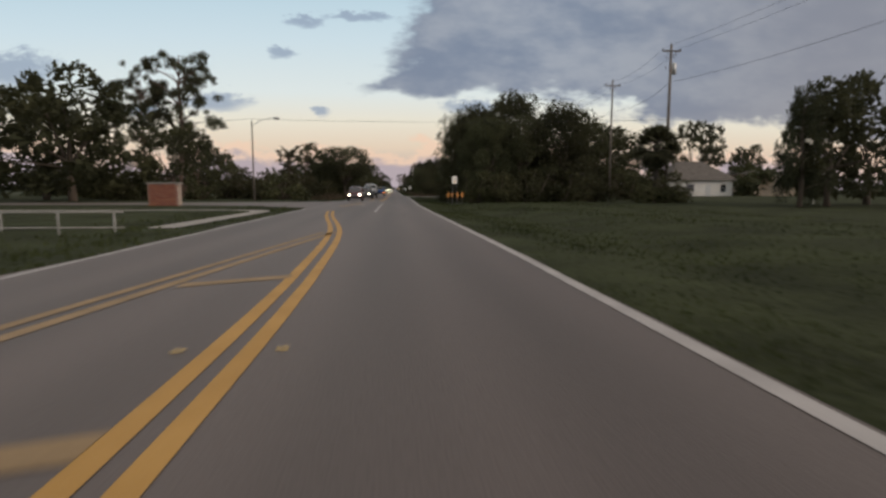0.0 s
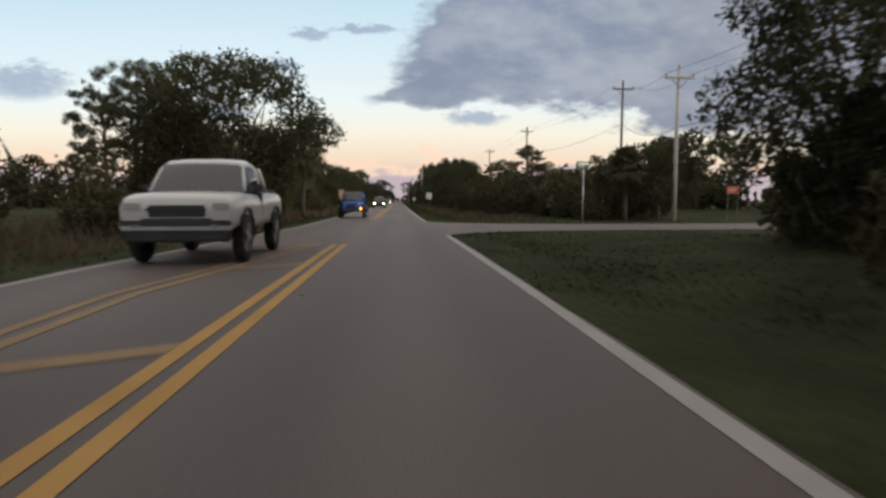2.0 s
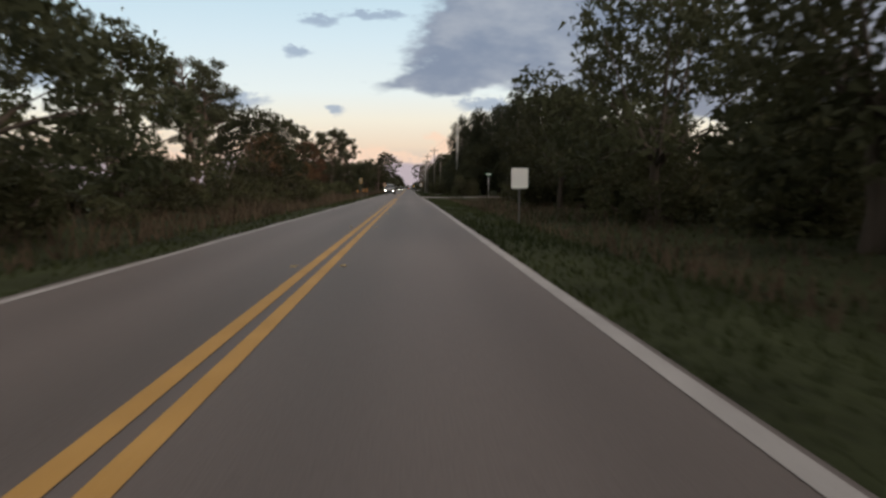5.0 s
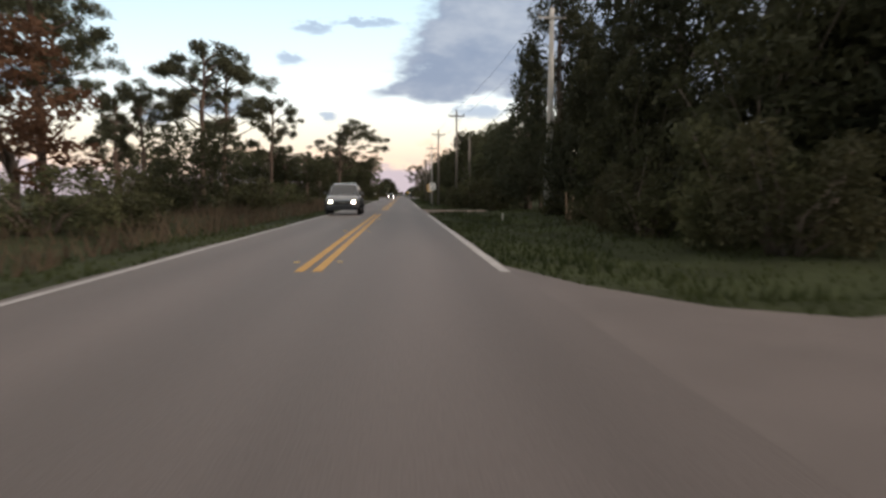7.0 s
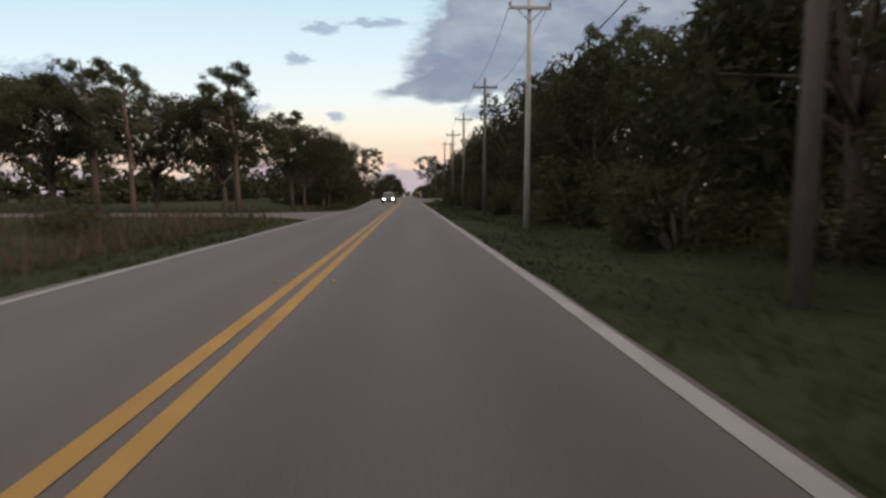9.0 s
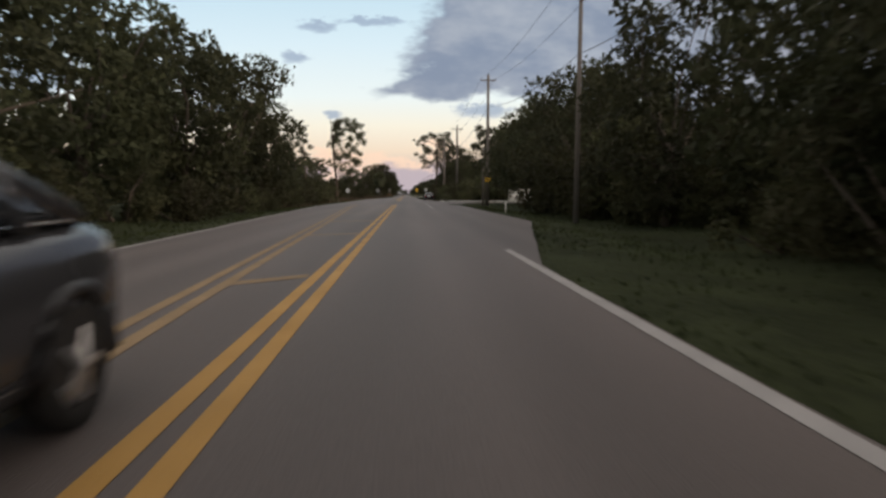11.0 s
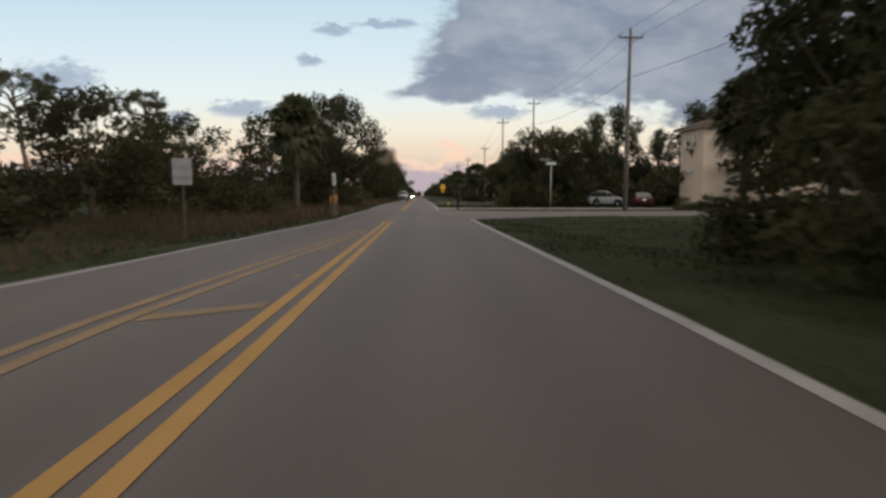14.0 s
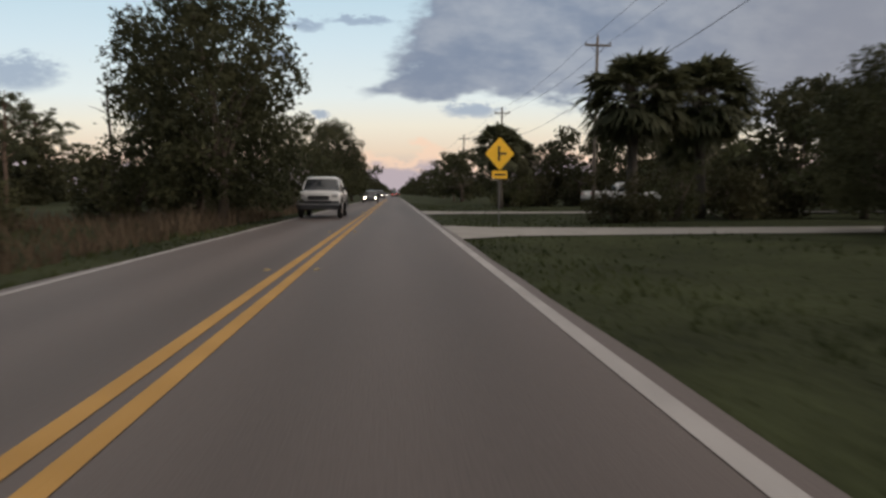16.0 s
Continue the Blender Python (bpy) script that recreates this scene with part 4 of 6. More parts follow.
for x, y, h in ((-6.8, 483.5, 2.2), (-8.2, 484.5, 2.8), (-6.6, 488.5, 2.4), (-8.8, 489.5, 3.0)):
    plant("shrub", x, y, h, 1.0)
for x, y, h, w, k in ((14.6, 517, 6.4, 0.9, 1), (12.8, 520, 4.8, 0.9, 0), (18.2, 519, 5.6, 0.9, 2)):
    plant("dense", x, y, h, w, k)
for x, y, h in ((8.2, 526, 2.2), (10.6, 527, 2.6), (13.4, 527.5, 2.4), (15.5, 529, 2.8)):
    plant("shrub", x, y, h, 0.9)
plant("palm", -6.9, 470.5, 7.0, 0.88)
for i in range(14):
    plant("shrub", -9.6 - 1.8 * math.sin(i * 1.7), 474 + i * 6.1, 2.2 + 0.7 * math.sin(i * 2.2), 1.3)
for x, y, h, w in ((12, 380, 9.0, 1.0), (15.5, 384.5, 9.4, 1.0), (19, 381, 10.6, 1.0), (10.2, 372, 8.4, 0.9), (13, 366, 9.6, 1.0), (24, 386, 10.6, 1.0), (9.4, 360, 8, 0.9), (8.8, 349, 8.2, 0.9), (17, 372, 11, 1.0),
                   (14, 405, 7.4, 1.0), (19, 404, 9, 1.0), (13.6, 421, 7.4, 1.0), (15.4, 412, 10.6, 0.9), (16.0, 417, 12.4, 0.9), (18.8, 413, 12.6, 0.9), (22, 410, 12, 1.0), (24, 402, 9, 1.0)):
    plant("oak", x, y, h, w)
for i in range(11):
    plant("shrub", 9.6 + 1.2 * math.sin(i * 1.9) + (0.8 if i < 5 else 0), 342 + i * 2.5, 3.0 + 0.8 * math.sin(i * 2.3), 1.2)
    plant("shrub", 12.5 + 2.0 * math.sin(i * 1.3), 343 + i * 2.5, 4.2 + 0.8 * math.sin(i * 1.7), 1.2)
for i in range(11):
    plant("shrub", 7.6 + i * 2.1, 399.4 + 0.8 * math.sin(i * 1.9), 3.4 + 0.8 * math.sin(i * 2.3), 1.2)
    plant("oak", 13.0 + i * 2.4, 402.5 + 0.9 * math.sin(i * 1.4), 8.6 + 1.4 * math.sin(i * 2.6), 0.9)
for i in range(10):
    plant("shrub", 14 + i * 2.4, 381 + 1.5 * math.sin(i * 1.9), 3.6 + 0.8 * math.sin(i * 2.3), 1.2)
for x, y, h, w in ((10.4, 447, 11.2, 1.0), (13.8, 431, 14.0, 1.1)):
    plant("pine", x, y, h, w)
for x, y, h, w in ((6.0, 446, 14.6, 1.0), (8.4, 449, 12.0, 0.9)):
    plant("broad", x, y, h, w)
for i in range(12):
    plant("shrub", 6.9 + 0.7 * math.sin(i * 1.7), 401 + i * 4.4, 3.0 + 0.7 * math.sin(i * 2.2), 1.1)
for x, y, h, w in ((8.2, 436, 6.4, 0.85), (9.6, 445, 8.2, 0.85), (9.9, 451, 8.6, 0.85), (12, 449, 9, 1.0), (12.8, 441, 7.6, 0.9), (13.4, 457, 9.6, 0.85), (8.4, 441, 6.8, 0.8)):
    plant("oak", x, y, h, w)
plant("palm", 12.2, 460.0, 5.8, 0.95)
for i in range(9):
    plant("feather", 19 + i * 3.4, 499 + 2.0 * math.sin(i * 1.7), 10.0 + 1.6 * math.sin(i * 2.3), 1.5)
    plant("shrub", 11 + i * 3.0, 494 + 1.5 * math.sin(i * 1.2), 3.8, 1.3)
for x, y, h, w in ((10.6, 497.5, 6.0, 0.75), (11.5, 491, 7.4, 0.9), (14.5, 488, 6.6, 1.0), (27, 531, 8.4, 1.0), (15.5, 552, 6.6, 1.0), (11, 560, 6, 1.0), (18.5, 527, 5.4, 1.0), (8, 580, 6, 1.0)):
    plant("oak", x, y, h, w)
for x, y, h, w in ((9.1, 527.2, 6.4, 1.25), (12.6, 528.5, 6.6, 1.25), (7.5, 545, 6.0, 1.2), (9.8, 549, 5.4, 1.2), (14, 533, 5, 1.2)):
    plant("palm", x, y, h, w)
for i in range(15):
    plant("shrub", 9.5 + i * 2.3, 549 + 1.5 * math.sin(i * 1.7), 2.8 + 0.7 * math.sin(i * 2.3), 1.3)
for x, y, h, w in ((21, 534, 7.2, 1.0), (26, 538, 7.6, 1.0), (17.5, 548, 5.6, 1.0), (31, 534, 7.0, 1.0), (13, 553, 5.4, 1.0)):
    plant("oak", x, y, h, w)
for i in range(7):
    plant("shrub", 15.4 + i * 1.3, 216.9 + 0.15 * math.sin(i * 2.3), 1.05 + 0.2 * math.sin(i * 1.7), 0.9)
for i in range(9):
    plant("shrub", 10 + i * 1.5, 192 + 3 * math.sin(i * 1.9), 2.6 + 0.7 * math.sin(i * 2.3), 1.2)
for i in range(6):
    plant("shrub", 16.5 + i * 1.5, 514.5 + 0.8 * math.sin(i * 2.1), 1.7 + 0.4 * math.sin(i * 1.7), 1.2)
for i in range(12):
    plant("shrub", 19 + i * 2.0, 480.5 - 2 + 0.5 * math.sin(i * 1.7), 1.0 + 0.25 * math.sin(i * 2.3), 1.5)
# distance on both sides
for i in range(26):
    y = 575 + i * 22
    plant("far", 8.5 + 3 * abs(math.sin(i * 1.3)), y, 6.4 + 1.6 * math.sin(i * 2.1), 1.2)
    plant("far", -8.5 - 3 * abs(math.sin(i * 1.7)), y + 9, 7.4 + 1.6 * math.sin(i * 1.4), 1.2)
for i in range(40):
    plant("pine" if i % 3 else "far", -30 - 14 * abs(math.sin(i * 2.7)), 90 + i * 13.0, 8 + 2.5 * math.sin(i * 1.9), 1.3)
    plant("far", 24 + 12 * abs(math.sin(i * 2.1)), 108 + i * 12.5, 7 + 2 * math.sin(i * 1.3), 1.3)



def tree_belt(label, spots, seed, high, leaves, size):
    """Far woods as one mass of leafy clumps; spots are (x, y)."""
    rng = np.random.default_rng(seed)
    blobs = []
    for x, y in spots:
        h = high * rng.uniform(0.6, 1.15)
        for k in range(3):
            r = rng.uniform(0.9, 2.2)
            blobs.append((x + rng.normal() * 2.5, y + rng.normal() * 2.5, max(0.6, h * (0.15 + 0.35 * k)), r * 1.4, r * 1.4, r * (1.3 - 0.25 * k)))
    v, f = leaf_cloud(rng, blobs, leaves, size, 0.5, 0.0, 0.1)
    tagged(mesh_object("far_woods", v, f, OAK_LEAF), label, "woods", kind="stuff")


tree_belt("dark distant woods beyond the verge", [(-58 - 8 * math.sin(i * 1.3), -20 + i * 4.2) for i in range(72)], 1, 4.2, 26000, 0.55)
tree_belt("dark distant woods beyond the verge", [(-42 - 8 * math.sin(i * 1.3), 318 + i * 4.2) for i in range(110)], 2, 4.6, 36000, 0.55)
tree_belt("dark distant woods beyond the verge", [(96 - 6 * math.sin(i * 1.3) - 60 * min(1, i / 22), 40 + i * 4.2) for i in range(180)], 3, 5.0, 52000, 0.6)
tree_belt("dark distant woods at the end of the road", [(-110 + i * 4.6, 1180 + 12 * math.sin(i * 1.7)) for i in range(60)], 4, 6.0, 16000, 1.0)
for kind, stock in STOCK.items():
    for i, ob in enumerate(stock):
        if (kind, i) not in USED:
            plant(kind, -40 - 9 * i, 120 + 31 * len(kind) + 5 * i, 6, 1.0, i)

# ---- poles, wires, lamps ----
WIRE_TOPS = []


def cyl(radius, top_radius, z0, z1, sides=10, at=(0, 0)):
    return tube_arrays([(at[0], at[1], z0), (at[0], at[1], (z0 + z1) / 2), (at[0], at[1], z1)], [radius, (radius + top_radius) / 2, top_radius], sides)


def arr_part(name, pieces, mat, parent, label="", smooth=True):
    v, f = joined(pieces)
    return mesh_object(name, v, f, mat, parent, label, smooth)


def utility_pole(x, y, h, mat=GREY_WOOD, arm=1.5, radius=0.12, extras="", label="weathered wooden utility pole with a crossarm"):
    z = ground_z(x, y)
    p = thing("utility_pole", label, "utility pole", "roadside poles", (x, y, z))
    arr_part("pole", [cyl(radius, radius * 0.62, -0.3, h)], mat, p)
    if arm:
        za = h - 0.5
        part("crossarm", box_bm((arm, 0.09, 0.11), (0, -0.1, za), 0.012), mat, p)
        for s in (-1, 1):
            arr_part("brace", [tube_arrays([(s * arm * 0.3, -0.1, za - 0.05), (0, -0.1, za - 0.5)], [0.014, 0.014], 5)], DARK_METAL, p)
            arr_part("insulator", [cyl(0.03, 0.05, za + 0.05, za + 0.14, 8, (s * arm * 0.47, -0.1)), cyl(0.05, 0.02, za + 0.14, za + 0.2, 8, (s * arm * 0.47, -0.1))], PORCELAIN, p)
        arr_part("insulator", [cyl(0.03, 0.045, h, h + 0.1, 8), cyl(0.045, 0.02, h + 0.1, h + 0.16, 8)], PORCELAIN, p)
    if "transformer" in extras:
        arr_part("transformer", [tube_arrays([(0.30, 0, h - 2.3), (0.30, 0, h - 2.25), (0.30, 0, h - 1.45), (0.30, 0, h - 1.4)], [0.12, 0.17, 0.17, 0.12], 12)], GALV, p, "grey can transformer")
        for k, zz in ((-1, h - 1.1), (-1, h - 1.9), (1, h - 1.0)):
            arr_part("cutout", [tube_arrays([(k * 0.12, 0, zz), (k * 0.38, 0, zz + 0.05), (k * 0.42, 0, zz + 0.3)], [0.02, 0.02, 0.025], 6)], PORCELAIN, p)
    if "plate" in extras:
        part("notice_plate", box_bm((0.52, 0.03, 0.42), (0, -radius - 0.03, 2.55), 0.01), SIGN_YELLOW, p, "small yellow notice with unreadable lines")
        for i in range(4):
            part("notice_bar", box_bm((0.40, 0.008, 0.035), (0, -radius - 0.05, 2.68 - 0.085 * i)), BLACK_PAINT, p)
    if "conduit" in extras:
        for s in (-1, 1):
            arr_part("conduit", [cyl(0.03, 0.03, 0, 3.4, 6, (s * (radius + 0.03), -0.02))], GALV, p, "pale metal conduit")
    return (x, y, z + h)


SIGN_WHITE = material("reflective_white", (0.80, 0.78, 0.74), 0.45, vary=0.05, scale=2, fine=30, bump=0.03)
SIGN_YELLOW = material("reflective_yellow", (0.85, 0.48, 0.03), 0.45, vary=0.07, scale=2, fine=30, bump=0.03)
SIGN_ORANGE = material("marker_orange", (0.46, 0.20, 0.045), 0.5, vary=0.1, scale=3, fine=30, bump=0.03)
SIGN_TAN = material("tan_reflective_panel", (0.62, 0.40, 0.16), 0.5, vary=0.12, scale=3, fine=25, bump=0.05)
SIGN_BACK = material("brown_sign_back", (0.42, 0.25, 0.13), 0.6, vary=0.18, scale=3, fine=25, bump=0.08)
SIGN_GREEN = material("reflective_green", (0.05, 0.16, 0.10), 0.45, vary=0.1, scale=3, fine=30, bump=0.03)
BLACK_PAINT = material("black_paint", (0.018, 0.018, 0.018), 0.6, vary=0.2, scale=4, fine=40, bump=0.05)
POST_STEEL = material("dull_post_steel", (0.13, 0.125, 0.12), 0.75, metal=0.2, vary=0.2, scale=4, fine=40, bump=0.1)
GREY_PAINT = material("grey_paint", (0.45, 0.45, 0.45), 0.6, vary=0.1, scale=4, fine=40, bump=0.05)


def wire(a, b, sag=0.5, radius=0.009):
    pts = []
    for i in range(13):
        t = i / 12
        p = Vector(a).lerp(Vector(b), t)
        pts.append(p - Vector((0, 0, sag * 4 * t * (1 - t))))
    v, f = tube_arrays(pts, [radius] * 13, 4)
    tagged(mesh_object("overhead_wire", v, f, BLACK_PAINT), "thin dark overhead wire strung between poles", "wire", "overhead wires")


def line_of_poles(rows):
    tops = [utility_pole(*r[:3], **(r[3] if len(r) > 3 else {})) for r in rows]
    for a, b in zip(tops, tops[1:]):
        for dx in (-0.68, 0.68):
            wire((a[0] + dx, a[1] - 0.1, a[2] - 0.3), (b[0] + dx, b[1] - 0.1, b[2] - 0.3))
        wire((a[0], a[1], a[2] - 2.9), (b[0], b[1], b[2] - 2.9), 0.6, 0.014)
    return tops


CON = dict(mat=POLE_CONCRETE, label="pale square-shouldered concrete utility pole")
tops = line_of_poles([(22.5, 8, 12), (21.7, 43, 12.4, dict(extras="transformer", radius=0.15)), (21.3, 53.7, 11.7), (19.5, 72, 10.5), (14.0, 86.8, 7.6, CON), (16.0, 98.5, 9.4), (15.6, 125.9, 9.8), (15.6, 153, 9.8), (15.6, 180, 9.8), (15.5, 203, 10.4)])
wire((-13.1, 52, 7.4), (tops[1][0], tops[1][1], 6.6), 0.25, 0.016)
wire((-45, 60, 7.4), (-13.1, 52, 7.4), 0.4, 0.016)
utility_pole(-16.6, 118, 11.0)
utility_pole(12.2, 217.3, 6.9, arm=1.5, radius=0.09)
line_of_poles([(7.7, 236.6, 10.6, dict(CON, extras="conduit", radius=0.2)), (5.2, 260.8, 9.2), (4.2, 271.8, 8.6), (4.2, 285.8, 8.2, CON), (4.6, 300, 8.2), (4.7, 314, 8.2), (4.9, 328, 8.4), (6.5, 352, 9.5), (7.6, 383.4, 12.4, dict(extras="plate", radius=0.19)),
               (6.7, 405.5, 10.4, dict(radius=0.16)), (6.6, 430.2, 10.2)])
utility_pole(6.4, 260.4, 6.4, arm=0, radius=0.14, label="plain brown wooden pole at the hedge")
utility_pole(7.05, 382.4, 5.6, arm=0, radius=0.13, label="short weathered wooden stub pole")
line_of_poles([(6.85, 431.9, 10.8), (12.6, 430.4, 9.4), (13.0, 474, 11.2, dict(radius=0.15)), (13.6, 505.7, 12.4), (11.1, 513.6, 11.2), (11.6, 538, 9.8), (10.5, 560, 9.2), (10.0, 585, 9.2), (9.6, 612, 9.2), (9.4, 645, 9.2), (9.2, 690, 9.2), (9.0, 740, 9.2)])


def street_lamp(x, y, h, reach):
    z = ground_z(x, y)
    p = thing("street_lamp", "slender grey street lamp on a curved arm", "street lamp", "", (x, y, z))
    arr_part("pole", [cyl(0.085, 0.055, -0.2, h)], GREY_WOOD, p)
    arr_part("arm", [tube_arrays([(0, 0, h - 0.5), (reach * 0.35, 0, h - 0.05), (reach * 0.7, 0, h + 0.2), (reach, 0, h + 0.25)], [0.03, 0.028, 0.026, 0.024], 6)], GALV, p)
    arr_part("lamp_head", [tube_arrays([(reach - 0.1, 0, h + 0.26), (reach + 0.12, 0, h + 0.26), (reach + 0.42, 0, h + 0.2), (reach + 0.5, 0, h + 0.18)], [0.05, 0.11, 0.10, 0.03], 8)], GALV, p, "grey cobra-head lamp, unlit")


street_lamp(-13.1, 52, 7.3, 2.0)

# ---- signs ----


def letters(text, size, at, mat, parent, name="lettering"):
    """Words as a mesh, standing upright and facing the way the sign faces."""
    cu = bpy.data.curves.new(name, "FONT")
    cu.body, cu.size, cu.align_x, cu.align_y, cu.extrude = text, size, "CENTER", "CENTER", 0.003
    tmp = bpy.data.objects.new(name, cu)
    scene.collection.objects.link(tmp)
    bpy.context.view_layer.update()
    me = bpy.data.meshes.new_from_object(tmp)
    bpy.data.objects.remove(tmp)
    me.materials.clear()
    me.materials.append(mat)
    ob = new(name, me)
    ob.parent = parent
    ob.matrix_basis = pose(*at, 90, 0, 0)
    return ob


def panel_bm(w, h, zc, thick=0.02, corner=0.04, y=0.0):
    """A sign blank with rounded corners, facing -y."""
    pts = []
    for cx, cz, a0 in ((w / 2 - corner, h / 2 - corner, 0), (-w / 2 + corner, h / 2 - corner, 90), (-w / 2 + corner, -h / 2 + corner, 180), (w / 2 - corner, -h / 2 + corner, 270)):
        for k in range(4):
            a = radians(a0 + 30 * k)
            pts.append((cx + corner * math.cos(a), cz + corner * math.sin(a)))
    bm = bmesh.new()
    a = [bm.verts.new((px, y, zc + pz)) for px, pz in pts]
    b = [bm.verts.new((px, y + thick, zc + pz)) for px, pz in pts]
    bm.faces.new(a)
    bm.faces.new(b[::-1])
    for i in range(len(pts)):
        j = (i + 1) % len(pts)
        bm.faces.new((a[i], b[i], b[j], a[j]))
    return bm


def frame_bm(w, h, zc, t=0.014, y=-0.004):
    bm = bmesh.new()
    for sx, sz, ax, az in ((w, t, 0, h / 2), (w, t, 0, -h / 2), (t, h, w / 2, 0), (t, h, -w / 2, 0)):
        box_bm((sx, 0.004, sz), (ax, y, zc + az), 0, bm)
    return bm


def post(parent, h, x=0.0, wide=0.04, mat=None):
    bm = box_bm((wide, 0.03, h + 0.35), (x, 0.04, (h - 0.35) / 2), 0.006)
    return part("post", bm, mat or POST_STEEL, parent)


def road_sign(name, x, y, z0, z1, w, label, face, turn=0.0, posts=(0.0,), group=""):
    p = thing(name, label, "road sign", group, (x, y, ground_z(x, y)))
    p.rotation_euler = (0, 0, radians(turn))
    g = ground_z(x, y)
    for px in posts:
        post(p, z1 - g - 0.05, px)
    part("panel", panel_bm(w, z1 - z0, (z0 + z1) / 2 - g), face, p)
    return p, (z0 + z1) / 2 - g


for x, y, z0, z1, w in ((2.93, 111.4, 1.12, 1.72, 0.49), (2.16, 247.9, 1.33, 1.88, 0.47)):
    s, zc = road_sign("speed_limit_sign", x, y, z0, z1, w, "white speed limit 45 sign on a steel post", SIGN_WHITE)
    k = (z1 - z0) / 0.6
    part("border", frame_bm(w - 0.05, z1 - z0 - 0.05, zc), BLACK_PAINT, s)
    letters("SPEED", 0.115 * k, (0, -0.006, zc + 0.19 * k), BLACK_PAINT, s)
    letters("LIMIT", 0.115 * k, (0, -0.006, zc + 0.075 * k), BLACK_PAINT, s)
    letters("45", 0.30 * k, (0, -0.006, zc - 0.12 * k), BLACK_PAINT, s)
s, zc = road_sign("no_passing_sign", 3.2, 426.2, 1.33, 1.92, 0.45, "white do not pass sign on a post", SIGN_WHITE)
part("border", frame_bm(0.42, 0.54, zc), BLACK_PAINT, s)
for i, word in enumerate(("DO", "NOT", "PASS")):
    letters(word, 0.15, (0, -0.006, zc + 0.16 - 0.165 * i), BLACK_PAINT, s)
s, zc = road_sign("warning_sign", 2.55, 259.6, 1.50, 2.02, 0.5, "yellow warning sign with a plaque beneath", SIGN_TAN)
part("border", frame_bm(0.45, 0.47, zc), BLACK_PAINT, s)
part("plaque", panel_bm(0.44, 0.24, zc - 0.39), SIGN_TAN, s)
part("plaque_bar", box_bm((0.3, 0.006, 0.05), (0, -0.004, zc - 0.39)), SIGN_WHITE, s)
for i in range(2):
    part("symbol", box_bm((0.22 - 0.06 * i, 0.006, 0.05), (0, -0.004, zc + 0.07 - 0.13 * i)), GREY_PAINT, s)


def diamond_bm(half, zc, tall=1.0, thick=0.016, y=0.0):
    bm = bmesh.new()
    rim = [(half, 0.06 * half), (0.06 * half, half), (-0.06 * half, half), (-half, 0.06 * half), (-half, -0.06 * half), (-0.06 * half, -half), (0.06 * half, -half), (half, -0.06 * half)]
    a = [bm.verts.new((px, y, zc + pz * tall)) for px, pz in rim]
    b = [bm.verts.new((px, y + thick, zc + pz * tall)) for px, pz in rim]
    bm.faces.new(a)
    bm.faces.new(b[::-1])
    for i in range(8):
        j = (i + 1) % 8
        bm.faces.new((a[i], b[i], b[j], a[j]))
    return bm


# side road ahead
g = ground_z(3.55, 524.9)
s = thing("warning_sign", "yellow diamond side road warning sign with a plaque", "road sign", "", (3.55, 524.9, g))
post(s, 2.6)
part("panel", diamond_bm(0.46, 2.28 - g, 1.12), SIGN_YELLOW, s)
part("symbol", box_bm((0.07, 0.006, 0.48), (-0.03, -0.006, 2.28 - g)), BLACK_PAINT, s)
part("symbol", box_bm((0.22, 0.006, 0.07), (0.1, -0.006, 2.28 - g)), BLACK_PAINT, s)
part("plaque", panel_bm(0.5, 0.26, 1.6 - g), SIGN_YELLOW, s)
part("plaque_bar", box_bm((0.36, 0.006, 0.06), (0, -0.004, 1.6 - g)), BLACK_PAINT, s)


def marker(x, y, turn=0.0, zc=0.82, half=0.15, tall=1.7, mat=None):
    p = thing("object_marker", "orange diamond object marker on a thin post", "road marker", "object markers", (x, y, ground_z(x, y)))
    p.rotation_euler = (0, 0, radians(turn))
    post(p, zc + half * tall, 0, 0.035)
    part("panel", diamond_bm(half, zc, tall), mat or SIGN_ORANGE, p)


def junction_markers(spots, sign, turn, face=None):
    for x, y in spots:
        marker(x, y, turn)
    x, y = sign
    s, zc = road_sign("direction_sign", x, y, 1.50, 2.08, 0.5, "small square sign with a dark symbol above orange markers", face or SIGN_WHITE, turn, (-0.2, 0.2))
    part("symbol", diamond_bm(0.15, zc + 0.05, 1.1, 0.006, -0.007), GREY_PAINT, s, "dark blurred symbol")
    part("symbol", box_bm((0.12, 0.006, 0.14), (0.02, -0.007, zc - 0.14)), SIGN_ORANGE, s)


junction_markers(((4.15, 44.9), (4.45, 44.6), (4.85, 44.3), (5.2, 44.0)), (4.65, 44.6), 35)
marker(-5.0, 82.3, -8, 0.97, 0.25, 1.15)
junction_markers(((-5.6, 210.0), (-5.0, 210.2), (-4.65, 210.4)), (-5.3, 210.8), -52, SIGN_TAN)
junction_markers(((-3.98, 465.6), (-4.2, 466.4), (-4.75, 468.8)), (-4.3, 467.0), -65)
for x, y, z0, z1, w, mat, lab in ((-5.46, 114.3, 1.42, 2.04, 0.52, SIGN_BACK, "brown back of a road sign with a plaque"), (-4.8, 260.2, 1.45, 2.0, 0.48, SIGN_BACK, "brown back of a road sign by a pine"),
                                  (-6.6, 455.1, 1.28, 2.0, 0.52, GREY_PAINT, "pale back of a road sign on a post")):
    s, zc = road_sign("road_sign", x, y, z0, z1, w, lab, mat)
    if mat is SIGN_BACK:
        part("plaque", panel_bm(w * 0.68, 0.25, zc - (z1 - z0) / 2 - 0.15), mat, s)
    for dz in (-0.14, 0.14):
        part("stiffener", box_bm((w * 0.8, 0.02, 0.03), (0, -0.012, zc + dz)), GALV, s)
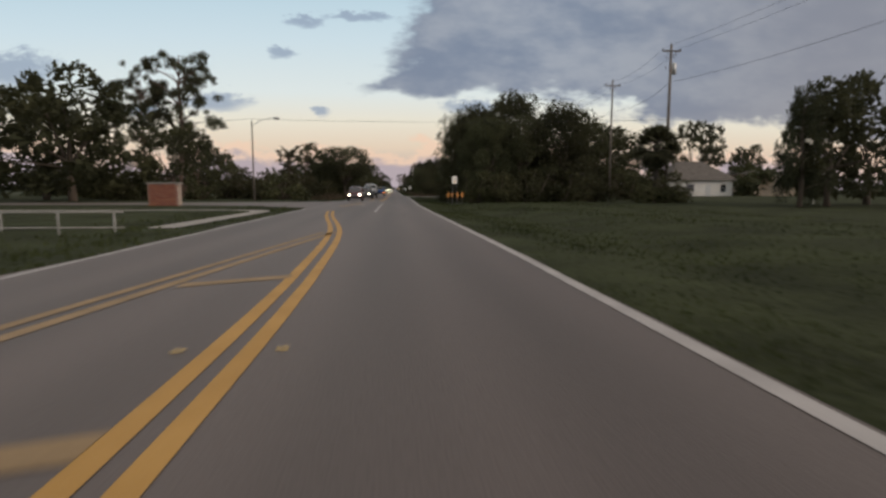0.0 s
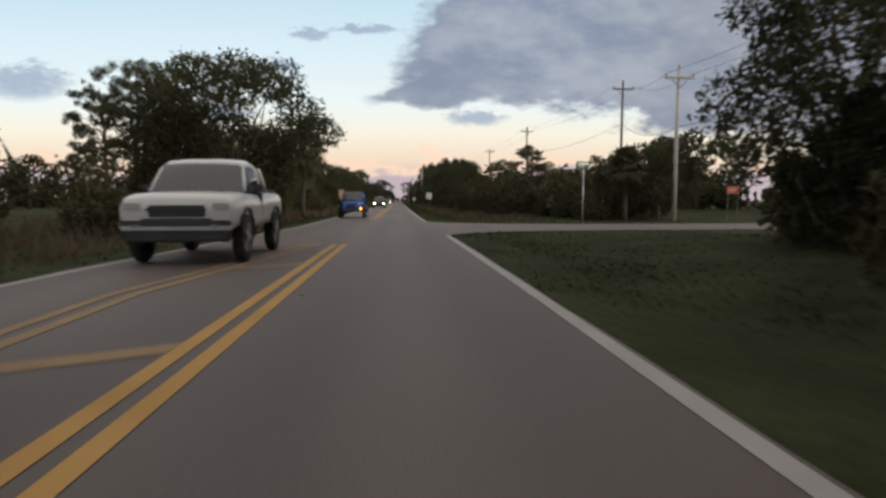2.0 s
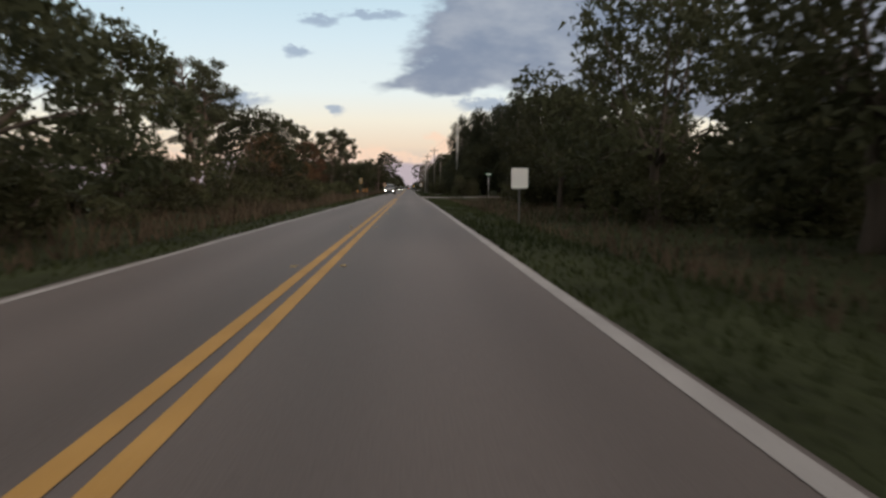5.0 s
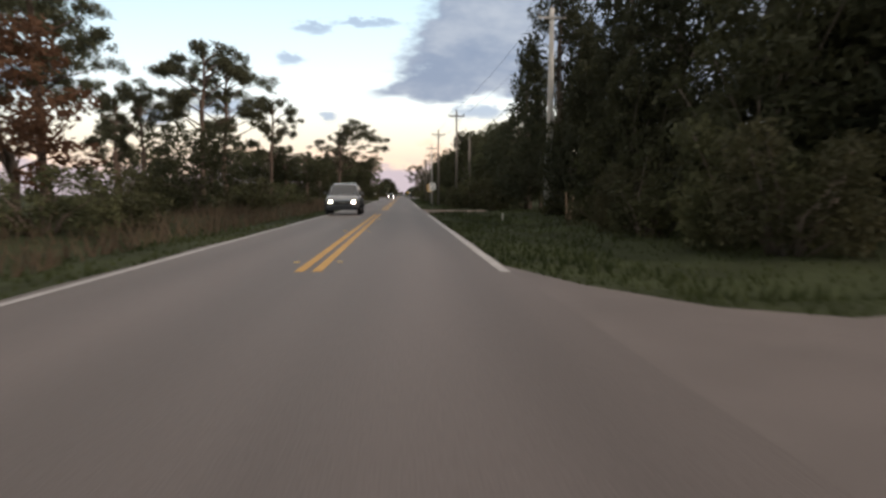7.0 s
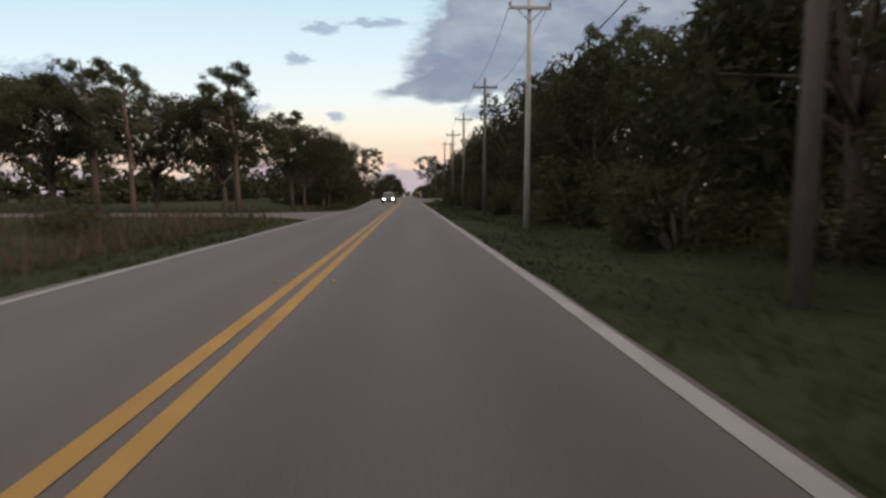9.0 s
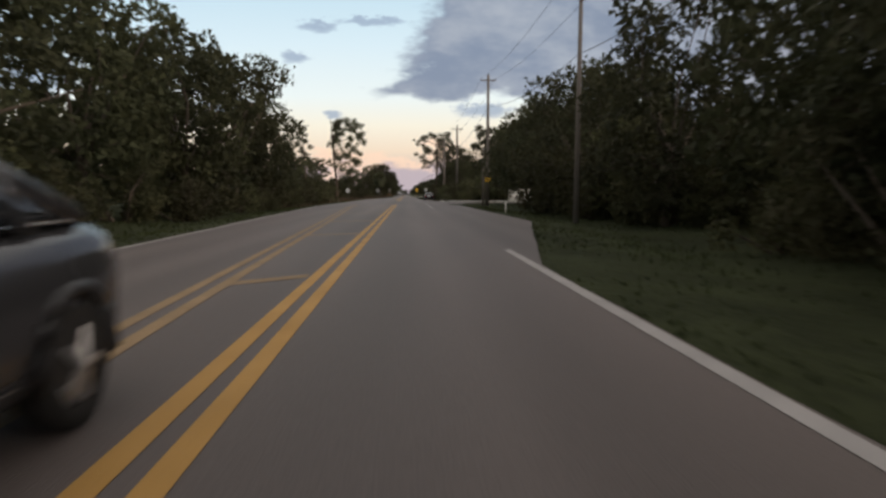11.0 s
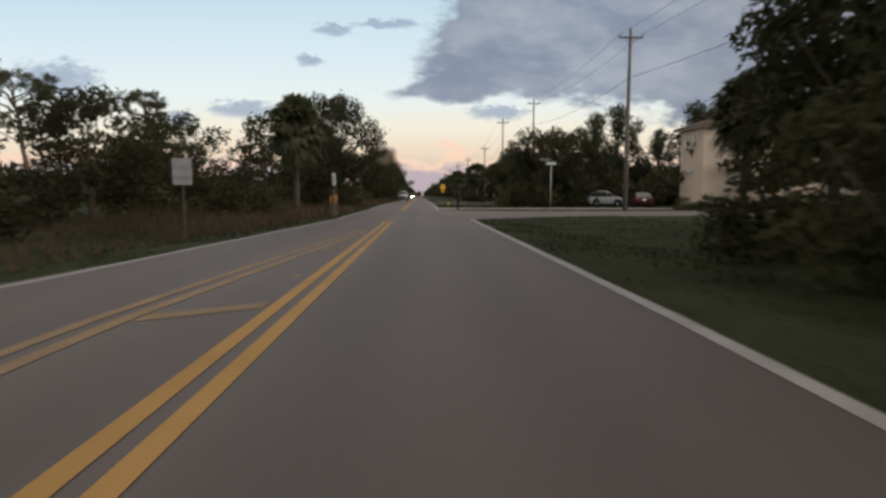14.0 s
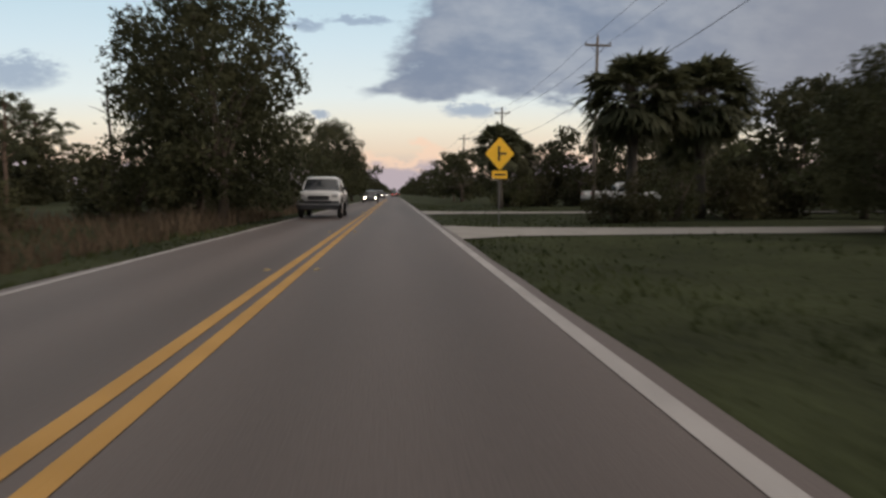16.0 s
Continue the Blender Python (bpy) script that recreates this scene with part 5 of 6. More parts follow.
s = thing("road_sign", "grey back of a diamond road sign", "road sign", "", (-10.6, 429.2, ground_z(-10.6, 429.2)))
post(s, 2.0)
part("panel", diamond_bm(0.43, 1.75), GREY_PAINT, s)
s = thing("road_sign", "small white sign far along the verge", "road sign", "", (3.1, 165, ground_z(3.1, 165)))
post(s, 1.7)
part("panel", panel_bm(0.48, 0.58, 1.4), SIGN_WHITE, s)


def street_name(x, y, top, stop=False, turn=0):
    z = ground_z(x, y)
    p = thing("street_name_sign", "street name blade on a tall steel post", "street sign", "street name signs", (x, y, z))
    p.rotation_euler = (0, 0, radians(turn))
    h = top - z
    arr_part("post", [cyl(0.03, 0.03, -0.3, h - 0.1, 8)], GALV, p)
    part("blade", panel_bm(0.8, 0.2, h - 0.02, 0.015, 0.03), SIGN_GREEN, p, "green blade with a pale unreadable name")
    part("name_bar", box_bm((0.6, 0.006, 0.08), (0, -0.004, h - 0.02)), SIGN_WHITE, p)
    part("cross_blade", box_bm((0.014, 0.7, 0.18), (0, 0, h - 0.23), 0.004), SIGN_GREEN, p)
    if stop:
        bm = bmesh.new()
        bmesh.ops.create_cone(bm, cap_ends=True, segments=8, radius1=0.29, radius2=0.29, depth=0.015, matrix=pose(0.04, 0, h - 0.72, 0, 90, -38) @ pose(0, 0, 0, 0, 0, 22.5))
        part("stop_panel", bm, GREY_PAINT, p, "grey back of an octagonal panel")


street_name(8.5, 84.6, 2.68, True, 20)
street_name(9.7, 216.2, 2.7, False)
street_name(8.6, 475.6, 3.1, False)


def verge_post(x, y, h, mat, label, wide=0.07):
    p = thing("marker_post", label, "post", "marker posts", (x, y, ground_z(x, y)))
    arr_part("shaft", [cyl(wide / 2, wide / 2.1, -0.2, h, 8), cyl(wide / 2.1, wide / 6, h, h + 0.03, 8)], mat, p)


verge_post(5.5, 362, 0.62, SIGN_WHITE, "short white marker post on the verge")
verge_post(4.8, 234.2, 0.34, POLE_CONCRETE, "short pale concrete marker post", 0.075)
verge_post(4.3, 428.6, 0.45, SIGN_WHITE, "short white marker post by the hedge", 0.05)
for x in (30.6, 31.8):
    verge_post(x, 38, 0.5, SIGN_WHITE, "short white marker post on the lawn", 0.1)

# yard sign, mailbox
s = thing("yard_sign", "small yellow yard sign stuck in the grass", "sign", "", (2.76, 493.25, ground_z(2.76, 493.25)))
part("panel", panel_bm(0.20, 0.17, 0.33, 0.01, 0.01), SIGN_YELLOW, s)
part("panel_block", box_bm((0.13, 0.006, 0.07), (0.01, -0.004, 0.33)), SIGN_TAN, s)
for px in (-0.07, 0.07):
    arr_part("stake", [cyl(0.006, 0.006, -0.1, 0.24, 5, (px, 0.02))], GALV, s)
DARK_TIMBER = material("tarred_dark_timber", (0.016, 0.014, 0.013), 0.95, vary=0.25, scale=5, fine=40, bump=0.4)
m = thing("mailbox", "black mailbox on a dark timber post", "mailbox", "", (2.7, 479.3, ground_z(2.7, 479.3)))
part("post", box_bm((0.13, 0.13, 1.1), (0, 0, 0.42), 0.012), DARK_TIMBER, m)
bm = box_bm((0.20, 0.34, 0.12), (0, 0, 1.0), 0.02)
bmesh.ops.create_cone(bm, cap_ends=True, segments=14, radius1=0.10, radius2=0.10, depth=0.34, matrix=pose(0, 0, 1.06, 90, 0, 0))
part("box", bm, DARK_TIMBER, m)
part("flag", box_bm((0.012, 0.12, 0.05), (0.112, 0, 1.1)), SIGN_ORANGE, m)

# raised pavement reflectors along the double yellow
r0 = thing("road_reflector", "small pale raised reflector beside the centre line", "road reflector", "road reflectors", (CENTRE + 0.19, 93.8, 0.004))
part("housing", box_bm((0.085, 0.024, 0.016), (0, 0, 0.008), 0.005), material("reflector_housing", (0.20, 0.18, 0.155), 0.6, vary=0.15, scale=8, fine=60, bump=0.1), r0)
part("lens", box_bm((0.075, 0.005, 0.010), (0, -0.0145, 0.008), 0.0015), material("reflector_lens", (0.75, 0.55, 0.2), 0.25, vary=0.05, bump=0), r0)
for y0, n in ((3.4, 1), (51.9, 3), (93.8, 16), (216, 3), (244.6, 12), (365.5, 2), (404.6, 8), (479.4, 16)):
    for k in range(n):
        y = y0 + k * 6.95
        for dx in (0.19, -0.435):
            if not (y == 93.8 and dx > 0):
                copy_thing(r0, pose(yellow_x(y) + dx, y, 0.004))

# ---- kerb and entrance wall ----
KERB_STONE = material("pale_kerb_concrete", (0.44, 0.42, 0.39), 0.9, vary=0.18, scale=2, fine=40, bump=0.2)
KERB = [(4.2, 401.2), (4.8, 399.2), (6.3, 397.3), (9.0, 395.9), (13, 395.5), (22, 395.6)]
for i in range(18):
    t0, t1 = i / 18 * 5, (i + 0.96) / 18 * 5
    a, b = [Vector((float(np.interp(t, range(6), [p[0] for p in KERB])), float(np.interp(t, range(6), [p[1] for p in KERB])), 0)) for t in (t0, t1)]
    d = b - a
    ob = part("kerb", box_bm((d.length, 0.16, 0.26), (0, 0, 0), 0.02), KERB_STONE)
    ob.matrix_basis = pose(*((a + b) / 2), 0, 0, math.degrees(math.atan2(d.y, d.x)))
    ob.location.z = 0.0
    tagged(ob, "pale concrete kerb stone along the side street", "kerb", "kerb stones", "structure")
ISLAND = [(5.4, 383.4), (6.2, 384.8), (7.4, 385.6), (9.6, 386.2), (13, 386.6)]
for i in range(10):
    t0, t1 = i / 10 * 4, (i + 0.95) / 10 * 4
    a, b = [Vector((float(np.interp(t, range(5), [p[0] for p in ISLAND])), float(np.interp(t, range(5), [p[1] for p in ISLAND])), 0)) for t in (t0, t1)]
    d = b - a
    ob = part("kerb", box_bm((d.length, 0.14, 0.16), (0, 0, 0), 0.02), CONCRETE)
    ob.matrix_basis = pose(*((a + b) / 2), 0, 0, math.degrees(math.atan2(d.y, d.x)))
    tagged(ob, "pale concrete kerb stone round a grass island", "kerb", "kerb stones", "structure")
w = thing("entrance_wall", "low white entrance wall with faded lettering panels", "sign wall", "", (14.7, 396.7, ground_z(14.7, 396.7)))
WALL_WHITE = material("worn_white_masonry", (0.52, 0.50, 0.46), 0.85, vary=0.16, scale=1.5, fine=20, bump=0.3)
part("wall", box_bm((5.0, 0.34, 1.35), (0, 0, 0.66), 0.02), WALL_WHITE, w)
part("coping", box_bm((5.14, 0.44, 0.09), (0, 0, 1.38), 0.02), WALL_WHITE, w)
part("raised_top", box_bm((2.9, 0.36, 0.12), (-0.1, 0, 1.48), 0.03), WALL_WHITE, w)
part("inset_panel", box_bm((0.95, 0.03, 0.55), (-1.55, -0.18, 0.86), 0.01), SIGN_WHITE, w)
part("inset_panel", box_bm((2.9, 0.03, 0.55), (0.75, -0.18, 0.86), 0.01), SIGN_WHITE, w)
part("emblem", diamond_bm(0.2, 0.88, 1.0, 0.012, -0.21), GREY_PAINT, w, "dark faded emblem")
for i in range(9):
    part("letter_bar", box_bm((0.17, 0.012, 0.24), (-0.45 + 0.29 * i, -0.2, 0.92), 0.01), GREY_PAINT, w)
part("base_panel", box_bm((4.9, 0.04, 0.06), (0, -0.18, 0.3), 0.01), GREY_PAINT, w)

# ---- houses ----
ROOF_DARK = material("dark_roof_shingles", (0.085, 0.075, 0.068), 0.9, vary=0.25, scale=1.5, fine=12, bump=0.5)
ROOF_PINK = material("clay_pink_roof", (0.36, 0.19, 0.14), 0.85, vary=0.2, scale=1.2, fine=10, bump=0.5)
ROOF_BROWN = material("brown_roof_shingles", (0.10, 0.075, 0.058), 0.9, vary=0.25, scale=1.2, fine=10, bump=0.5)
STUCCO = material("cream_stucco", (0.52, 0.43, 0.34), 0.9, vary=0.08, scale=0.8, fine=40, bump=0.3)
STUCCO_WHITE = material("white_stucco", (0.55, 0.53, 0.50), 0.9, vary=0.08, scale=0.8, fine=40, bump=0.3)
GLASS = material("dark_window_glass", (0.022, 0.026, 0.031), 0.05, vary=0.1, scale=1, fine=8, bump=0, spec=0.9)
BRICK = material("red_brick", (0.23, 0.090, 0.058), 0.9, vary=0.25, scale=4, fine=30, bump=0.5, per_object=0.2)
MORTAR = material("mortar", (0.30, 0.24, 0.20), 0.95, vary=0.15, scale=4, fine=40, bump=0.4)


def hip_roof_bm(w, d, z, rise, over=0.5, ridge=0.4):
    bm = bmesh.new()
    a = [bm.verts.new((sx * (w / 2 + over), sy * (d / 2 + over), z)) for sx, sy in ((-1, -1), (1, -1), (1, 1), (-1, 1))]
    c = [bm.verts.new((sx * (w / 2 + over), sy * (d / 2 + over), z - 0.14)) for sx, sy in ((-1, -1), (1, -1), (1, 1), (-1, 1))]
    r = [bm.verts.new((-w / 2 * ridge, 0, z + rise)), bm.verts.new((w / 2 * ridge, 0, z + rise))]
    for f in ((a[0], a[1], r[1], r[0]), (a[1], a[2], r[1]), (a[2], a[3], r[0], r[1]), (a[3], a[0], r[0]), (c[3], c[2], c[1], c[0])):
        bm.faces.new(f)
    for i in range(4):
        j = (i + 1) % 4
        bm.faces.new((a[i], c[i], c[j], a[j]))
    return bm


def window(parent, x, y, z, w, h, side="front"):
    win = part("window", box_bm((w + 0.14, 0.06, h + 0.14), (0, 0, 0), 0.01), STUCCO_WHITE, parent)
    win.matrix_basis = pose(x, y, z, 0, 0, 0 if side == "front" else -90)
    part("pane", box_bm((w, 0.02, h), (0, -0.035, 0)), GLASS, win)
    part("sill", box_bm((w + 0.2, 0.1, 0.05), (0, -0.05, -h / 2 - 0.08), 0.01), STUCCO_WHITE, win)
    part("glazing_bar", box_bm((w, 0.012, 0.035), (0, -0.05, 0)), STUCCO_WHITE, win)


def house(x, y, w, d, h, wall, roof, label, rise=1.6, windows=(), base=0.0, turn=0, door=None):
    p = thing("house", label, "house", "", (x, y, base - 0.1))
    p.rotation_euler = (0, 0, radians(turn))
    part("wall", box_bm((w, d, h), (0, 0, h / 2), 0.02), wall, p)
    part("roof", hip_roof_bm(w, d, h + 0.1, rise), roof, p)
    part("fascia", box_bm((w + 0.9, d + 0.9, 0.1), (0, 0, h - 0.06), 0.01), STUCCO_WHITE, p)
    for side, a, z, ww, hh in windows:
        window(p, a if side == "front" else -w / 2 - 0.02, -d / 2 - 0.02 if side == "front" else a, z, ww, hh, side)
    if door is not None:
        part("door", box_bm((0.9, 0.06, 1.95), (door, -d / 2 - 0.02, 1.0), 0.01), GREY_PAINT, p)


house(51, 92, 11, 8, 2.7, STUCCO_WHITE, ROOF_DARK, "single-storey white house with a dark hip roof", 3.2, (("front", 3.8, 1.4, 0.9, 1.2), ("front", -2, 1.4, 1.4, 1.2)), door=1.2)
house(66, 94, 9.5, 7, 3.9, STUCCO, ROOF_DARK, "pale boxy outbuilding with a small window", 0.5, (("front", -3.4, 2.1, 0.6, 0.9),))
house(29.6, 482.8, 16, 3.6, 6.1, STUCCO, ROOF_BROWN, "two-storey cream house with a brown roof", 1.7, (("side", 0.7, 5.0, 0.3, 1.0), ("side", -0.6, 5.1, 0.3, 1.0), ("side", 0.1, 2.6, 1.2, 0.12)), 0.3)
house(26.0, 521, 6.5, 7, 2.3, STUCCO, ROOF_PINK, "single-storey house with a clay-pink roof", 1.5, (("front", -1.5, 1.4, 1.2, 1.0),), door=1.2)
house(-52, 46, 12, 8, 2.8, STUCCO, ROOF_DARK, "single-storey house behind dark trees", 1.8, (("front", 2, 1.4, 1.2, 1.0),))

# brick pier with its courses
pier = thing("brick_pier", "red brick mailbox pier with a pale cap", "brick pier", "", (-15.1, 37.2, ground_z(-15.1, 37.2)))
pier.scale = (1.1, 0.95, 1.2)
part("core", box_bm((1.68, 0.68, 1.2), (0, 0, 0.55)), MORTAR, pier)
part("cap", box_bm((1.86, 0.86, 0.09), (0, 0, 1.2), 0.015), CONCRETE, pier)
proto = part("brick", box_bm((0.2, 0.06, 0.068), (0, 0, 0), 0.006), BRICK, pier)
for c in range(14):
    for i in range(8):
        px = -0.75 + i * 0.213 + (0.1 if c % 2 else 0)
        if px > 0.8:
            continue
        if c == 0 and i == 0:
            proto.location = (px, -0.345, 0.04)
            continue
        ob = new("brick", proto.data)
        ob.parent = pier
        ob.location = (px, -0.345, 0.04 + c * 0.082)

FENCE_STEEL = material("dull_fence_pipe", (0.24, 0.235, 0.225), 0.7, metal=0.1, vary=0.2, scale=4, fine=40, bump=0.1)
# pipe fence on the lawn
f = thing("pipe_fence", "low pale metal pipe fence across the lawn", "fence", "", (-11.2, 15.6, ground_z(-11.2, 15.6)))
for i in range(6):
    arr_part("fence_post", [cyl(0.03, 0.03, -0.3, 0.52, 8, (-3.9 + i * 1.45, 0))], FENCE_STEEL, f)
for zz in (0.5, 0.08):
    arr_part("rail", [tube_arrays([(-4.2, 0, zz), (0, 0, zz), (3.6, 0, zz)], [0.02] * 3, 8)], FENCE_STEEL, f)

# wooden fence and board by the second side street
f = thing("board_fence", "weathered grey board fence behind the side street", "fence", "", (18.6, 218.2, ground_z(18.6, 218.2)))
for i in range(40):
    part("board", box_bm((0.19, 0.03, 2.2 + 0.05 * math.sin(i * 5.1)), (-2.0 + i * 0.2, 0, 1.08), 0.005), GREY_WOOD, f)
for zz in (0.5, 1.8):
    part("rail", box_bm((8.0, 0.05, 0.09), (1.9, 0.04, zz), 0.005), GREY_WOOD, f)
s, zc = road_sign("notice_board", 17.4, 217.4, 2.0, 2.42, 0.95, "faded red notice board near the fence", material("faded_red", (0.40, 0.10, 0.08), 0.7, vary=0.15, scale=3, fine=20, bump=0.1), 0, (-0.35, 0.35))
part("notice_bar", box_bm((0.7, 0.006, 0.08), (0, -0.004, zc)), SIGN_WHITE, s)

s, zc = road_sign("notice_board", 17.9, 88, 1.36, 1.74, 0.72, "faded red notice board on two thin posts", bpy.data.materials["faded_red"], 0, (-0.28, 0.28))
part("notice_bar", box_bm((0.5, 0.006, 0.05), (0, -0.004, zc)), GREY_PAINT, s)

# litter and rubble at the mouth of the dirt drive
tagged(mesh_object("litter_patch", [(2.15 + 0.55 * math.cos(k * 0.45) * (1 + 0.25 * math.sin(k * 2.3)), 240.0 + 0.55 * math.sin(k * 0.45) * (1 + 0.2 * math.sin(k * 1.7)), 0.006) for k in range(14)],
                   [tuple(range(14))], SOIL), "dark leaf litter on the dirt drive", "litter", kind="structure")
stone_rng = random.Random(8)
bm = bmesh.new()
bmesh.ops.create_icosphere(bm, subdivisions=1, radius=0.5)
for v in bm.verts:
    v.co *= stone_rng.uniform(0.75, 1.15)
rubble = thing("rubble_stone", "small brown rough stone on the dirt drive", "stone", "rubble stones", (2.5, 239.9, 0.02))
part("stone", bm, SAND, rubble)
rubble.scale = (0.13, 0.10, 0.09)
for k in range(13):
    copy_thing(rubble, pose(2.2 + stone_rng.gauss(0, 0.4), 240.0 + stone_rng.gauss(0, 0.45), 0.015, 0, 0, stone_rng.uniform(0, 360)))

# felled logs beside the second drive
SPLIT_WOOD = material("split_wood", (0.15, 0.10, 0.062), 0.9, vary=0.35, scale=2, fine=20, bump=0.4)
log_rng = random.Random(3)
for i in range(3):
    lg = thing("felled_log", "pale split log leaning in the undergrowth", "log", "felled logs", (7.0 + 0.3 * i, 230.9 + 0.6 * log_rng.random(), ground_z(7, 231)))
    a = log_rng.uniform(-0.9, 0.9)
    v, q = tube_arrays([(-a, -0.3, 0.02), (0, 0, 0.5), (a * 0.7, 0.3, 1.0 + 0.5 * log_rng.random())], [0.055, 0.05, 0.04], 8)
    mesh_object("bole", v, q, SPLIT_WOOD, lg, smooth=True)

# ---- vehicles ----
RUBBER = material("tyre_rubber", (0.018, 0.018, 0.018), 0.85, vary=0.2, scale=6, fine=40, bump=0.2)
ALLOY = material("wheel_alloy", (0.45, 0.45, 0.46), 0.35, metal=0.8, vary=0.1, scale=5, fine=30, bump=0.05)
TRIM = material("black_plastic_trim", (0.022, 0.022, 0.024), 0.55, vary=0.2, scale=6, fine=40, bump=0.1)
CHROME = material("chrome", (0.6, 0.6, 0.6), 0.15, metal=1.0, vary=0.05, scale=4, fine=30, bump=0)
RED_LENS = material("red_tail_lens", (0.35, 0.02, 0.02), 0.25, vary=0.1, bump=0)
CLEAR_LENS = material("headlamp_lens", (0.28, 0.28, 0.29), 0.15, vary=0.05, bump=0)
LIT = material("lit_headlamp", (1.0, 0.86, 0.62), 0.3, vary=0.02, bump=0, emit=30.0)
LIT_RED = material("lit_tail_lamp", (1.0, 0.08, 0.04), 0.3, vary=0.02, bump=0, emit=4.0)
AMBER = material("lit_indicator", (1.0, 0.45, 0.03), 0.3, vary=0.02, bump=0, emit=3.0)


def paint(name, c, metal=0.3):
    return material(name, c, 0.16, metal=metal, vary=0.06, scale=1.5, fine=60, bump=0.01, spec=0.5)


SILVER = paint("silver_car_paint", (0.25, 0.25, 0.255), 0.5)
WHITE_CAR = paint("white_car_paint", (0.45, 0.45, 0.45), 0.0)
RED_CAR = paint("dark_red_car_paint", (0.052, 0.010, 0.015), 0.3)
BLUE_CAR = paint("blue_car_paint", (0.012, 0.09, 0.34), 0.2)
BLACK_CAR = paint("black_car_paint", (0.012, 0.011, 0.014), 0.3)
GREY_CAR = paint("dark_grey_car_paint", (0.06, 0.06, 0.065), 0.4)


BODY = {
    "suv": [(0, .36, .80, .80), (.025, .26, .92, .91), (.10, .24, 1.00, .97), (.27, .24, 1.06, 1), (.5, .24, 1.06, 1), (.8, .25, 1.05, 1), (.95, .28, 1.04, .96), (1, .40, .98, .88)],
    "sedan": [(0, .32, .58, .76), (.025, .22, .68, .88), (.10, .20, .78, .96), (.28, .20, .88, 1), (.5, .20, .91, 1), (.8, .21, .95, 1), (.95, .25, .97, .95), (1, .38, .92, .86)],
    "pickup": [(0, .72, 1.12, .93), (.012, .66, 1.20, .97), (.06, .62, 1.25, .99), (.28, .60, 1.30, 1), (.55, .60, 1.28, 1), (.6, .60, 1.33, 1), (.97, .62, 1.33, 1), (1, .68, 1.30, .97)],
    "jeep": [(0, .55, 1.0, .60), (.02, .52, 1.08, .66), (.12, .50, 1.12, .70), (.34, .50, 1.16, .84), (.38, .48, 1.16, .88), (.7, .48, 1.14, .88), (.98, .50, 1.14, .88), (1, .55, 1.1, .85)],
}
CABIN = {
    "suv": [(.26, .86, 1.04, .84, 1.05), (.40, .90, 1.02, .72, 1.60), (.62, .90, 1.03, .73, 1.66), (.88, .90, 1.04, .72, 1.60), (.985, .86, 1.02, .76, 1.10)],
    "sedan": [(.27, .84, .88, .82, .89), (.43, .88, .90, .68, 1.36), (.58, .88, .91, .68, 1.42), (.72, .88, .93, .68, 1.36), (.90, .84, .95, .80, .97)],
    "pickup": [(.27, .90, 1.28, .88, 1.29), (.36, .93, 1.28, .78, 1.86), (.46, .93, 1.28, .79, 1.93), (.60, .93, 1.28, .78, 1.90), (.63, .93, 1.28, .82, 1.34)],
    "jeep": [(.36, .84, 1.14, .82, 1.15), (.43, .85, 1.14, .76, 1.74), (.6, .85, 1.14, .76, 1.82), (.93, .85, 1.14, .76, 1.80), (.985, .85, 1.14, .82, 1.2)],
}
SIZES = {"suv": (4.5, 1.85, .36), "sedan": (4.6, 1.82, .305), "pickup": (5.4, 1.98, .45), "jeep": (4.1, 1.86, .365)}


def loft(rings):
    n = len(rings[0])
    verts = [p for r in rings for p in r]
    faces = [(i * n + k, i * n + (k + 1) % n, (i + 1) * n + (k + 1) % n, (i + 1) * n + k) for i in range(len(rings) - 1) for k in range(n)]
    faces += [tuple(range(n))[::-1], tuple((len(rings) - 1) * n + k for k in range(n))]
    return verts, faces


